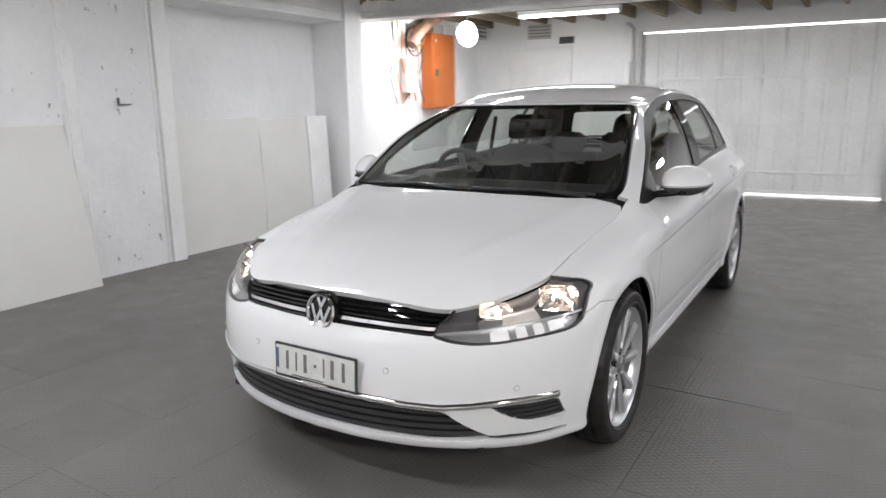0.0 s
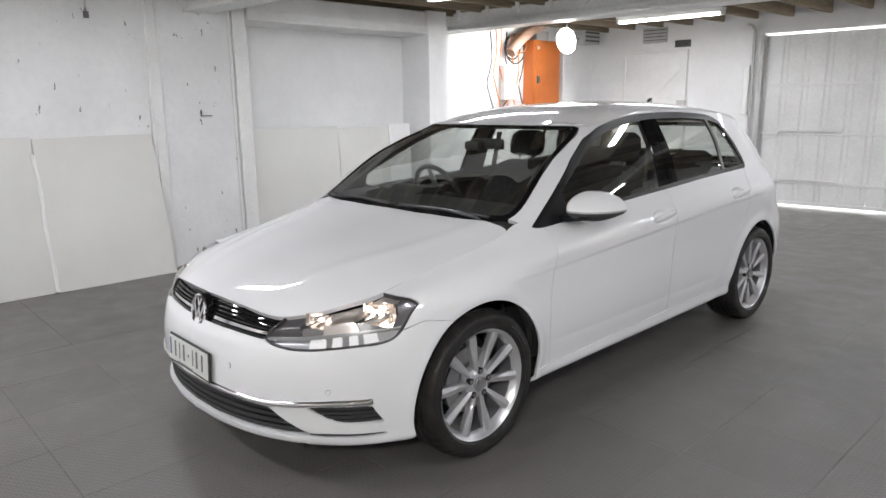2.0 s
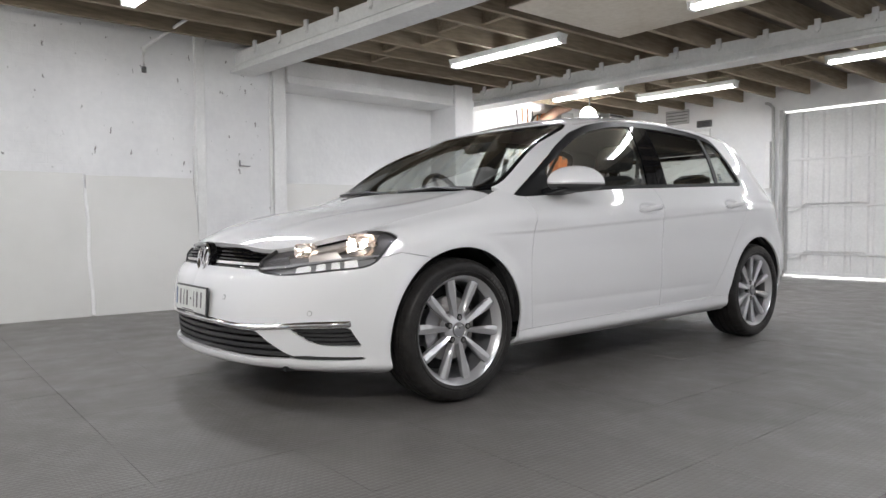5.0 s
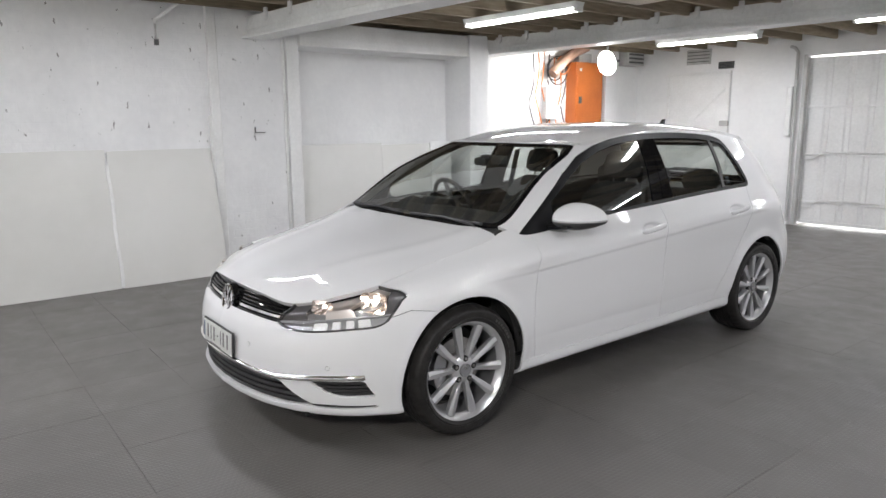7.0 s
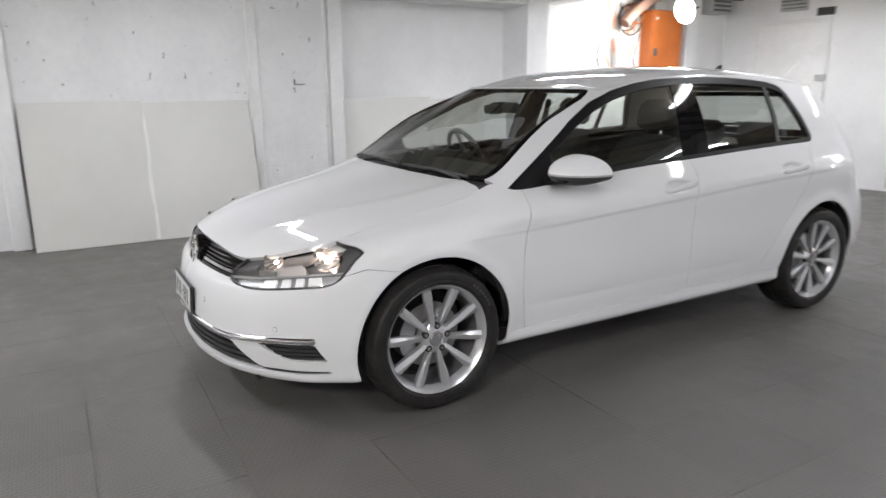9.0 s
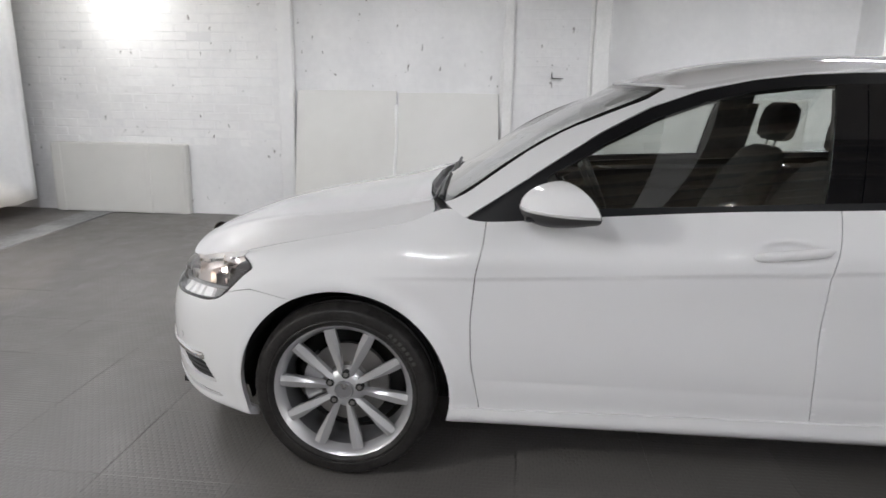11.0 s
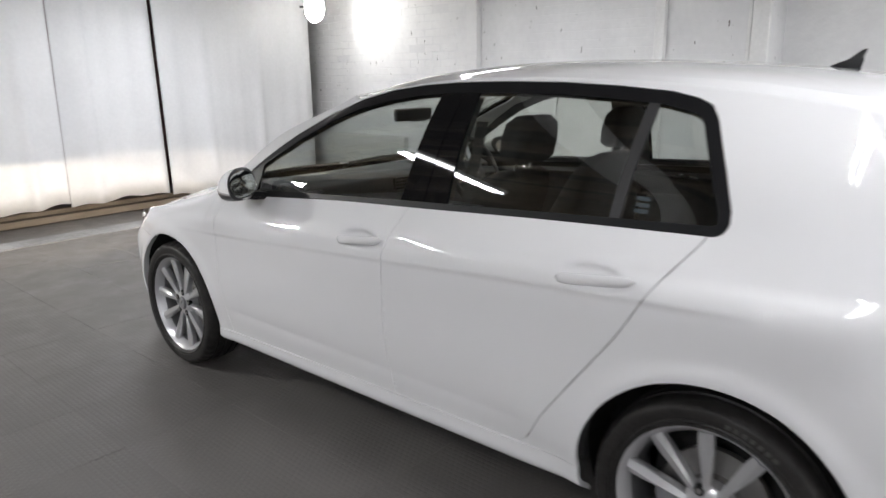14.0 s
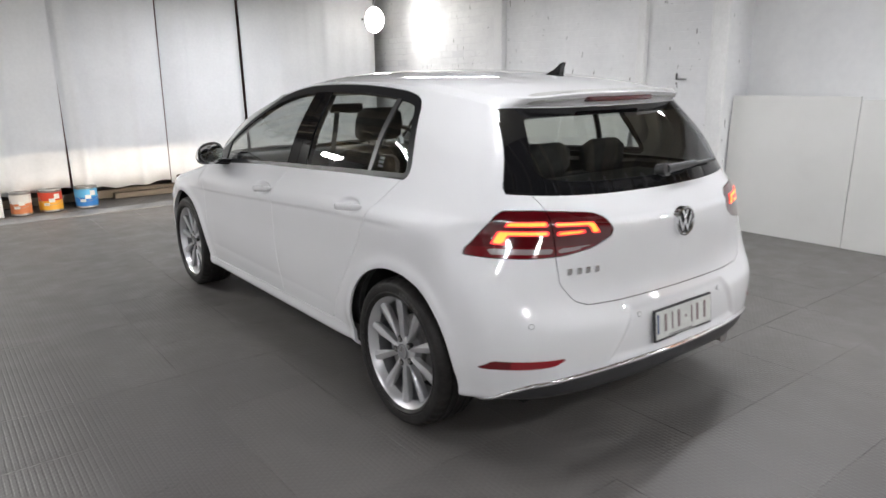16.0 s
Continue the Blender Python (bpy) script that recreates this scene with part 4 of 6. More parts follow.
# tail lamps
for _s in (1, -1):
    face = tail if _s > 0 else tail.mirrored()
    flip = lambda poly: [(_s * a, b) for a, b in poly]  # noqa: E731
    tl = empty("tail_lamp")
    tl.parent = car
    tagged(tl, "lit red tail lamp with glowing bars and a dark rim")
    top, low = face.cut(0.838 - face.v[:, 2] + 0.0 * face.v[:, 0])
    lowband, upband = low, top
    for _half in upband.cut(np.abs(upband.v[:, 0]) - 0.590, 0.0016):
        _half.made("lens", RED_DARK, tl, 0.02)
    strip_, rest_ = lowband.cut(np.minimum(inside_of(flip([(0.770, 0.832), (0.766, 0.812), (0.598, 0.814), (0.598, 0.831)]), xz(lowband)), inside_of(flip([(0.580, 0.831), (0.580, 0.814), (0.51, 0.822), (0.45, 0.838)]), xz(lowband))))
    for _half in rest_.cut(np.abs(rest_.v[:, 0]) - 0.590, 0.0016):
        _half.made("lens", RED_LENS, tl, 0.02)
    strip_.made("reversing_lens", WHITE_LENS, tl, 0.02)
    for _poly in ([(0.718, 0.906), (0.707, 0.924), (0.602, 0.925), (0.602, 0.907)], [(0.759, 0.847), (0.733, 0.892), (0.602, 0.893), (0.602, 0.876), (0.711, 0.875), (0.726, 0.845)],
                  [(0.578, 0.906), (0.578, 0.921), (0.442, 0.916), (0.421, 0.876), (0.453, 0.878), (0.463, 0.903)], [(0.578, 0.875), (0.578, 0.890), (0.482, 0.892), (0.474, 0.879)]):
        _bar = band(face, flip(_poly), 0.0025).made("glow_bar", BAR_GLOW, tl, 0.006)
        face.cut(inside_of(flip(_poly), xz(face)) + 0.0038)[0].moved(0.0042).made("glow_core", BAR_CORE, _bar, 0.001)
_ra, _rb = refl.moved(0.002).cut(refl.v[:, 0] - 0.765)
pieces("rear_reflector", _ra, RED_BRIGHT, 0.012)
pieces("rear_reflector", _rb, RED_LENS, 0.012)
skirt.both().made("rear_skirt", BLACK, car, 0.02)
REAR_STRIP = [(-0.02, 0.380), (0.20, 0.382), (0.36, 0.381), (0.47, 0.374), (0.596, 0.362), (0.705, 0.344), (0.758, 0.306), (0.795, 0.258)]
bulged(L, REAR_STRIP, 0.0095, 0.009, lambda s: s.v[:, 1] > 3.0).both().made("rear_chrome_strip", CHROME, car, 0.010)
part("exhaust_pipe", cyl((-0.45, 3.12, 0.275), (-0.45, 3.31, 0.272), 0.030, 20), STEEL, car, smooth=True)
for _x, _z in ((0.71, 0.575), (-0.71, 0.575), (0.26, 0.553), (-0.26, 0.553)):
    _i = np.argmin(np.hypot(L.v[:, 0] - abs(_x), L.v[:, 2] - _z) + 9 * (L.v[:, 1] < 2.8))
    _p, _n = L.v[_i] * (np.sign(_x), 1, 1), L.n[_i] * (np.sign(_x), 1, 1)
    part("parking_sensor", cyl(_p - _n * 0.004, _p + _n * 0.0016, 0.0105, 16), PAINT_IN, car)
    part("parking_sensor", cyl(_p - _n * 0.004, _p + _n * 0.0024, 0.0088, 16), PAINT, car)
# model lettering as plain chrome bars
for _k in range(4):
    _x = 0.545 - 0.036 * _k
    _i = np.argmin(np.hypot(L.v[:, 0] - _x, L.v[:, 2] - 0.745) + 9 * (L.v[:, 1] < 3.0))
    _p = L.v[_i]
    part("lettering_bar", box(_x - 0.012, _p[1] - 0.006, 0.733, _x + 0.012, _p[1] + 0.004, 0.757, 0.002), CHROME, car)
# high brake lamp and rear wiper
part("brake_lamp", box(-0.20, 2.985, 1.322, 0.20, 3.032, 1.341, 0.004), RED_DARK, car)
part("rear_wiper", cyl((-0.03, 3.238, 1.058), (-0.24, 3.224, 1.064), 0.019, 10, 0.013), BLACK, car, smooth=True)
part("rear_wiper_blade", cyl((-0.17, 3.226, 1.058), (-0.47, 3.178, 1.058), 0.010, 8, 0.006), BLACK, car)
part("rear_wiper_boss", cyl((-0.03, 3.20, 1.05), (-0.03, 3.245, 1.058), 0.026, 16), BLACK, car)
_fin = prism([(2.575, 1.412), (2.60, 1.424), (2.635, 1.434), (2.660, 1.449), (2.690, 1.474), (2.704, 1.480), (2.702, 1.468), (2.690, 1.442), (2.686, 1.424), (2.694, 1.40)], "x", -0.014, 0.014, 0.005)
part("roof_aerial", _fin, GLOSS, car, "black shark-fin aerial", smooth=True)

# door handles
for _y, _z in HANDLES:
    for _s in (1, -1):
        _x = 0.012 + max(L.v[np.argmin(np.hypot(L.v[:, 1] - yy, L.v[:, 2] - _z) + 9 * (L.v[:, 0] < 0.5)), 0] for yy in (_y - 0.11, _y + 0.11))
        bm = bmesh.new()
        rings = []
        for t in np.linspace(-1, 1, 15):
            w = 0.0140 * (1 - abs(t) ** 6) ** 0.5 + 0.002
            out = 0.021 * (1 - abs(t) ** 6)
            rings.append([bm.verts.new((_s * (_x + out * (0.55 + 0.45 * math.cos(a)) + 0.002 - 0.014), _y + 0.118 * t, _z + 0.014 * t + w * math.sin(a))) for a in np.linspace(0, math.tau, 14, endpoint=False)])
        for a, b in zip(rings, rings[1:]):
            for k in range(14):
                bm.faces.new((a[k], a[(k + 1) % 14], b[(k + 1) % 14], b[k]))
        bm.faces.new(rings[0]), bm.faces.new(rings[-1][::-1])
        part("door_handle", bm, PAINT, car, smooth=True, angle=1.0)

# mirrors
_u, _w = np.meshgrid(np.linspace(0, math.tau, 57), np.linspace(-math.pi / 2, math.pi / 2, 33))
_cx, _cz, _cy = np.cos(_w) * np.cos(_u), np.cos(_w) * np.sin(_u), np.sin(_w)
_sq = lambda a, p: np.sign(a) * np.abs(a) ** p  # noqa: E731
_mx = 0.920 + 0.098 * _sq(_cx, 0.85) + 0.012 * _cy
_my = 0.732 + np.where(_cy < 0, 0.148 * _sq(_cy, 0.85), 0.022 * _sq(_cy, 0.6)) + 0.055 * _cx - 0.028 * _cz
_mz = 0.992 + np.where(_cz < 0, 0.054, 0.065) * _sq(_cz, 0.95) - 0.010 * _cx - 0.040 * np.clip(-_cy, 0, 1) ** 1.2 + 0.006 * np.clip(_cy + 0.2, 0, 1)
shell = sheet(np.stack([_mx, _my, _mz], 2))
shell.n *= -1
shell.t = shell.t[:, ::-1]
_n = shell.v - shell.v.mean(0)
shell.n = shell.n * np.sign((shell.n * _n).sum(1, keepdims=True))
mback, mfront = shell.cut(0.736 + 0.56 * (shell.v[:, 0] - 0.92) - 0.42 * (shell.v[:, 2] - 0.99) - shell.v[:, 1])
mlow, mhigh = mfront.cut(mfront.v[:, 2] - (0.968 + 0.02 * (0.92 - mfront.v[:, 0])))
mline, mhigh2 = mhigh.cut(mhigh.v[:, 2] - (0.9755 + 0.02 * (0.92 - mhigh.v[:, 0])))
for _s in (1, -1):
    f = (lambda k: k) if _s > 0 else (lambda k: k.mirrored())
    mir = f(mhigh2).made("door_mirror", PAINT, car, 0.004, "white door mirror with black base and thin chrome line")
    f(mline.moved(0.0015)).made("mirror_line", MIRROR_LINE, mir, 0.002)
    f(mlow).made("mirror_base", BLACK, mir, 0)
    f(mback).made("mirror_rim", BLACK, mir, 0)
    g = mback.cut((mback.v[:, 0] - 0.92) ** 2 / 0.088**2 + (mback.v[:, 2] - 0.995) ** 2 / 0.054**2 - 1)[0].moved(0.0015)
    f(g).made("mirror_glass", CHROME, mir, 0)
    part("mirror_arm", prism([(0.78, 0.915), (0.86, 0.925), (0.95, 0.940), (0.94, 0.955), (0.84, 0.955), (0.78, 0.945)] if _s > 0 else [(-0.78, 0.915), (-0.86, 0.925), (-0.95, 0.940), (-0.94, 0.955), (-0.84, 0.955), (-0.78, 0.945)], "y", 0.585, 0.735, 0.010), SEAL, mir, smooth=True)

# a small pale sticker inside the quarter window
_q = _qw.cut(inside_of([(2.345, 1.048), (2.385, 1.050), (2.385, 1.105), (2.345, 1.103)], yz(_qw)))[0]
for _k in range(3):
    _q.cut(np.abs(_q.v[:, 2] - 1.060 - 0.016 * _k) - 0.0055)[0].moved(-0.006).made("sticker", STICKER, car, 0)
# cowl, wipers, washer shadow line
_cw = [(x, 0.17 + 0.13 * (x / 0.72) ** 2, 0.888 + 0.012 * (x / 0.72) ** 2) for x in np.linspace(-0.735, 0.735, 25)]
_cv = [(x, y, z) for x, y, z in _cw] + [(x, y + 0.10, z + 0.025) for x, y, z in _cw] + [(x, y - 0.03, z - 0.06) for x, y, z in _cw]
_cf = [(i, i + 1, 25 + i + 1, 25 + i) for i in range(24)] + [(50 + i, 50 + i + 1, i + 1, i) for i in range(24)]
obj("cowl", _cv, _cf, BLACK, car, smooth=True)
for x0, x1 in ((0.62, 0.02), (-0.02, -0.60)):
    part("wiper", tube_path([(x0, 0.300, 0.955), ((x0 + x1) / 2, 0.284, 0.963), (x1, 0.276, 0.957)], 0.008, 6), BLACK, car)
    part("wiper_arm", tube_path([(x0, 0.265, 0.930), (x0 - 0.05, 0.278, 0.948), ((x0 + x1) / 2, 0.280, 0.966)], 0.007, 6), BLACK, car)

# --- wheels
SPOKE_STEPS = 9


def spoke(a0, a1, turn):
    """One tapering spoke from the hub to the rim, with a ridged face."""
    bm = bmesh.new()
    rings = []
    for t in np.linspace(0, 1, SPOKE_STEPS):
        r = 0.036 + 0.186 * t
        a = a1 + (a0 - a1) * 0.040 / r
        w = 0.0075 + 0.0145 * min(1.0, 1.25 * t) ** 1.1 - 0.002 * max(0.0, t - 0.8) / 0.2
        x = 0.076 + 0.014 * t
        c, s = math.cos(a), math.sin(a)
        rings.append([bm.verts.new((x + dx, r * c - v * s, r * s + v * c)) for dx, v in ((-0.036, -w * 0.7), (-0.012, -w), (-0.006, -w * 0.92), (0.0, turn * w * (0.8 - 0.8 * t)), (-0.006, w * 0.92), (-0.012, w), (-0.036, w * 0.7))])
    for a, b in zip(rings, rings[1:]):
        for k in range(7):
            bm.faces.new((a[k], b[k], b[(k + 1) % 7], a[(k + 1) % 7]))
    bm.faces.new(rings[0][::-1]), bm.faces.new(rings[-1])
    return bm


def tyre_mesh():
    prof = [(-0.094, 0.233), (-0.108, 0.252), (-0.1135, 0.272), (-0.110, 0.292), (-0.100, 0.303), (-0.086, 0.3105), (-0.066, 0.3135), (-0.063, 0.3075), (-0.057, 0.3075), (-0.054, 0.3147),
            (-0.030, 0.316), (-0.027, 0.309), (-0.020, 0.309), (-0.017, 0.316), (0.017, 0.316), (0.020, 0.309), (0.027, 0.309), (0.030, 0.316), (0.054, 0.3147), (0.057, 0.3075), (0.063, 0.3075),
            (0.066, 0.3135), (0.086, 0.3105), (0.100, 0.304), (0.1085, 0.296), (0.1105, 0.2925), (0.1120, 0.288), (0.1135, 0.276), (0.1122, 0.262), (0.1100, 0.260), (0.1120, 0.2560), (0.1112, 0.2515), (0.107, 0.2485), (0.100, 0.238), (0.092, 0.232)]
    n, verts, faces = 168, [], []
    m = len(prof)
    for k in range(n):
        a = k * math.tau / n
        for u, r in prof:
            sipe = 0.0045 if (k % 4 == 0 and abs(u) > 0.066 and r > 0.300) else 0.0
            # the tyre is pressed flat where it stands
            c, s = (r - sipe) * math.cos(a), (r - sipe) * math.sin(a)
            verts.append((u, c, s))
    for k in range(n):
        for i in range(m - 1):
            faces.append((k * m + i, k * m + i + 1, ((k + 1) % n) * m + i + 1, ((k + 1) % n) * m + i))
    bm = bmesh.new()
    vs = [bm.verts.new(v) for v in verts]
    for f in faces:
        bm.faces.new([vs[i] for i in f])
    return bm


def make_wheel():
    w = empty("wheel")
    w.parent = car
    tagged(w, "silver ten-spoke alloy wheel with a black tyre")
    part("tyre", tyre_mesh(), RUBBER, w, smooth=True, angle=0.5)
    part("barrel", lathe([(-0.096, 0.238), (-0.090, 0.224), (-0.060, 0.212), (0.0, 0.207), (0.062, 0.212)], 72, "x"), ALLOY_IN, w, smooth=True)
    rim = lathe([(0.060, 0.2120), (0.076, 0.219), (0.086, 0.226), (0.094, 0.2315), (0.1005, 0.2385), (0.0995, 0.2425), (0.092, 0.2415)], 72, "x")
    part("rim", rim, ALLOY, w, smooth=True, angle=0.7)
    for k in range(5):
        for side_ in (-1, 1):
            mid = k * math.tau / 5 + math.pi / 2
            part("spoke", spoke(mid + side_ * 0.305, mid + side_ * 0.318, -side_), ALLOY, w, smooth=True, angle=0.35)
    part("hub", lathe([(0.030, 0.071), (0.062, 0.068), (0.072, 0.058), (0.076, 0.040), (0.076, 0.0005)], 40, "x"), ALLOY, w, smooth=True)
    part("centre_cap", lathe([(0.070, 0.0335), (0.084, 0.0325), (0.087, 0.030), (0.0835, 0.027), (0.0835, 0.0005)], 32, "x"), ALLOY_IN, w, "grey centre cap with plain chrome bars", smooth=True)
    for a in (0.5, 1.2, 1.94, 2.64):
        part("cap_bar", box(0.083, -0.0025, 0.004, 0.0855, 0.0025, 0.026, m=Matrix.Rotation(a - 1.57 + (0.6 if a < 1.57 else -0.6), 4, "X")), CHROME, w)
    for k in range(5):
        a = k * math.tau / 5 + math.pi / 2
        c, s = 0.0545 * math.cos(a), 0.0545 * math.sin(a)
        part("bolt_pocket", cyl((0.060, c, s), (0.0775, c, s), 0.0145, 14), MATT, w)
        part("bolt", cyl((0.066, c, s), (0.0805, c, s), 0.0085, 6), STEEL, w)
    part("brake_disc", lathe([(-0.012, 0.075), (-0.012, 0.143), (0.010, 0.143), (0.010, 0.075), (0.030, 0.072)], 48, "x"), STEEL, w, smooth=True, angle=0.5)
    part("caliper", prism([(-0.155 * math.cos(q), 0.155 * math.sin(q)) for q in np.linspace(-0.55, 0.55, 7)] + [(-0.09 * math.cos(q), 0.09 * math.sin(q)) for q in np.linspace(0.5, -0.5, 5)], "x", -0.04, 0.036, 0.004), ALLOY_IN, w)
    for k in range(7):
        _q = -0.55 - 0.075 * k
        part("sidewall_bar", box(0.1105, -0.0065, 0.267, 0.1142, 0.0065, 0.279, 0.001, m=Matrix.Rotation(_q, 4, "X")), SIDEWALL, w)
    part("back_plate", cyl((-0.05, 0, 0), (-0.048, 0, 0), 0.19, 32), MATT, w)
    return w


wheel = make_wheel()
_first = None
for _yc, _x, _turn in ((0.0, 0.772, -6), (WB, 0.765, 22), (0.0, -0.772, 0), (WB, -0.765, 25)):
    _m = Matrix.Translation((_x, _yc, 0.3158)) @ Matrix.Rotation(0 if _x > 0 else math.pi, 4, "Z") @ Matrix.Rotation(radians(_turn), 4, "X")
    if _first is None:
        wheel.matrix_basis, _first = _m, True
    else:
        copy_thing(wheel, _m)

# --- cabin
rl = upper.cut(masked(-(upper.v[:, 2] - 1.33), np.ones(len(upper.v), bool)))[0]
rl.moved(-0.028).both().made("roof_lining", LINER, car, 0)
pl = upper.cut(masked(upper.v[:, 2] - 1.345, np.ones(len(upper.v), bool)))[0]
for _pl in pl.cut(pl.v[:, 1] - 1.9):
    pieces("pillar_lining", _pl.moved(-0.022), LINER, 0)
pieces("door_frame_lining", ring.moved(-0.024), CABIN, 0)
pieces("centre_pillar_lining", bpil.moved(-0.03), CABIN, 0)
dl = liner_skin.cut(masked(np.maximum(np.abs(liner_skin.v[:, 1] - 1.5) - 1.35, 0.30 - liner_skin.v[:, 2]), liner_skin.v[:, 0] > 0.5))[0]
for _half in dl.cut(dl.v[:, 1] - 1.62, 0.002):
    pieces("door_card", _half.moved(-0.055), CABIN, 0.03)
part("cabin_floor", box(-0.66, 0.35, 0.23, 0.66, 3.0, 0.26), MATT, car)
part("bulkhead", box(-0.72, 0.28, 0.25, 0.72, 0.33, 0.87), MATT, car)
_d = [(0.24, 0.905), (0.40, 0.945), (0.55, 0.962), (0.68, 0.955), (0.74, 0.93), (0.76, 0.87), (0.73, 0.80), (0.76, 0.72), (0.70, 0.62), (0.30, 0.60)]
part("dashboard", prism(_d, "x", -0.70, 0.70, 0.012), CABIN, car, "dark moulded dashboard", smooth=True)
part("instrument_hood", prism([(0.55, 0.955), (0.66, 0.992), (0.78, 0.985), (0.79, 0.965), (0.70, 0.955), (0.68, 0.88), (0.6, 0.88)], "x", -0.54, -0.20, 0.012), CABIN, car, smooth=True)
for _x in (-0.43, -0.31):
    _bm = lathe([(0, 0.040), (0.008, 0.044), (0.004, 0.049), (-0.01, 0.049)], 28, "y")
    bmesh.ops.transform(_bm, matrix=Matrix.Translation((_x, 0.735, 0.925)) @ Matrix.Rotation(radians(-20), 4, "X"), verts=_bm.verts)
    part("dial_ring", _bm, CHROME, car, smooth=True)
for _x, _w in ((-0.60, 0.05), (-0.12, 0.06), (0.02, 0.06), (0.60, 0.05)):
    part("air_vent", box(_x - _w, 0.745, 0.865, _x + _w, 0.765, 0.925, 0.006), GLOSS, car)
    _r = [(_x + a * (_w + 0.002), 0.768, 0.895 + b * 0.032) for a, b in ((-1, -1), (-1, 0.9), (-0.9, 1), (0.9, 1), (1, 0.9), (1, -0.9), (0.9, -1), (-0.9, -1))]
    part("vent_frame", tube_path(_r, 0.0032, 6, closed=True), CHROME, car)
    for _k in range(3):
        part("vent_slat", box(_x - _w + 0.004, 0.764, 0.878 + 0.016 * _k, _x + _w - 0.004, 0.769, 0.882 + 0.016 * _k), CABIN, car)
part("touch_screen", box(-0.14, 0.752, 0.74, 0.06, 0.77, 0.85, 0.006), GLOSS, car)
_r = [(a, 0.771, b) for a, b in ((-0.142, 0.738), (-0.142, 0.852), (0.062, 0.852), (0.062, 0.738))]
part("screen_frame", tube_path(_r, 0.003, 6, closed=True), CHROME, car)
for _x in (-0.11, -0.04, 0.03):
    _bm = lathe([(0.0, 0.016), (0.016, 0.018), (0.018, 0.020), (0.0, 0.022)], 20, "y")
    bmesh.ops.transform(_bm, matrix=Matrix.Translation((_x, 0.757, 0.69)), verts=_bm.verts)
    part("heater_knob", _bm, CHROME, car, smooth=True)
part("centre_console", box(-0.13, 0.70, 0.30, 0.10, 1.70, 0.56, 0.03, seg=2), CABIN, car, smooth=True)
# steering wheel on the right-hand side
_sm = Matrix.Translation((-0.365, 0.905, 0.925)) @ Matrix.Rotation(radians(-66), 4, "X")
_bm = tube_path([(0.182 * math.cos(a), 0.182 * math.sin(a), 0) for a in np.linspace(0, math.tau, 40, endpoint=False)], 0.0155, 10, closed=True)
bmesh.ops.transform(_bm, matrix=_sm, verts=_bm.verts)
sw = part("steering_wheel", _bm, BLACK, car, "black leather steering wheel", smooth=True)
part("airbag_boss", box(-0.072, -0.06, -0.035, 0.072, 0.055, 0.012, 0.018, m=_sm, seg=2), CABIN, sw, smooth=True)
for _a in (0.05, math.pi - 0.05, -math.pi / 2):
    _bm = box(0.05, -0.018, -0.012, 0.178, 0.018, 0.004, 0.004, m=_sm @ Matrix.Rotation(_a, 4, "Z"))
    part("wheel_arm", _bm, ALLOY_IN if _a < 0 else BLACK, sw)
_bm = cyl((0, 0, -0.03), (0, 0, -0.25), 0.035, 14)
bmesh.ops.transform(_bm, matrix=_sm, verts=_bm.verts)
part("steering_column", _bm, CABIN, sw)
_bm = lathe([(0.012, 0.0005), (0.0145, 0.018), (0.0135, 0.024), (0.008, 0.026)], 24, "z")
bmesh.ops.transform(_bm, matrix=_sm, verts=_bm.verts)
part("boss_disc", _bm, CHROME, sw, smooth=True)


def soft_block(sections, mat, name, parent, label=""):
    """A padded block through (centre, width, depth, axis tilt) sections."""
    bm = bmesh.new()
    rings = []
    for cx, cy, cz, w, d_ in sections:
        ring_ = []
        for a in np.linspace(0, math.tau, 24, endpoint=False):
            c, s = math.cos(a), math.sin(a)
            ring_.append(bm.verts.new((cx + w / 2 * np.sign(c) * abs(c) ** 0.45, cy + d_ / 2 * np.sign(s) * abs(s) ** 0.6, cz)))
        rings.append(ring_)
    for a, b in zip(rings, rings[1:]):
        for k in range(24):
            bm.faces.new((a[k], a[(k + 1) % 24], b[(k + 1) % 24], b[k]))
    bm.faces.new(rings[0][::-1]), bm.faces.new(rings[-1])
    return part(name, bm, mat, parent, label, smooth=True, angle=1.2)


for _x in (0.365, -0.365):
    seat = soft_block([(_x, 1.42, 0.40, 0.42, 0.14), (_x, 1.44, 0.46, 0.49, 0.20), (_x, 1.50, 0.62, 0.50, 0.19), (_x, 1.57, 0.80, 0.49, 0.17), (_x, 1.65, 0.97, 0.45, 0.14), (_x, 1.69, 1.05, 0.36, 0.11), (_x, 1.705, 1.075, 0.24, 0.06)], FABRIC, "front_seat", car, "charcoal fabric front seat")
    soft_block([(_x, 1.20, 0.28, 0.48, 0.52), (_x, 1.20, 0.40, 0.52, 0.56), (_x, 1.20, 0.47, 0.50, 0.54), (_x, 1.20, 0.49, 0.42, 0.46)], FABRIC, "seat_cushion", seat)
    soft_block([(_x, 1.735, 1.105, 0.20, 0.07), (_x, 1.735, 1.125, 0.255, 0.105), (_x, 1.745, 1.19, 0.262, 0.115), (_x, 1.755, 1.245, 0.24, 0.105), (_x, 1.76, 1.272, 0.17, 0.06)], FABRIC, "head_restraint", seat)
    for _o in (-0.05, 0.05):
        part("restraint_post", cyl((_x + _o, 1.70, 1.03), (_x + _o, 1.735, 1.13), 0.006, 8), CHROME, seat)
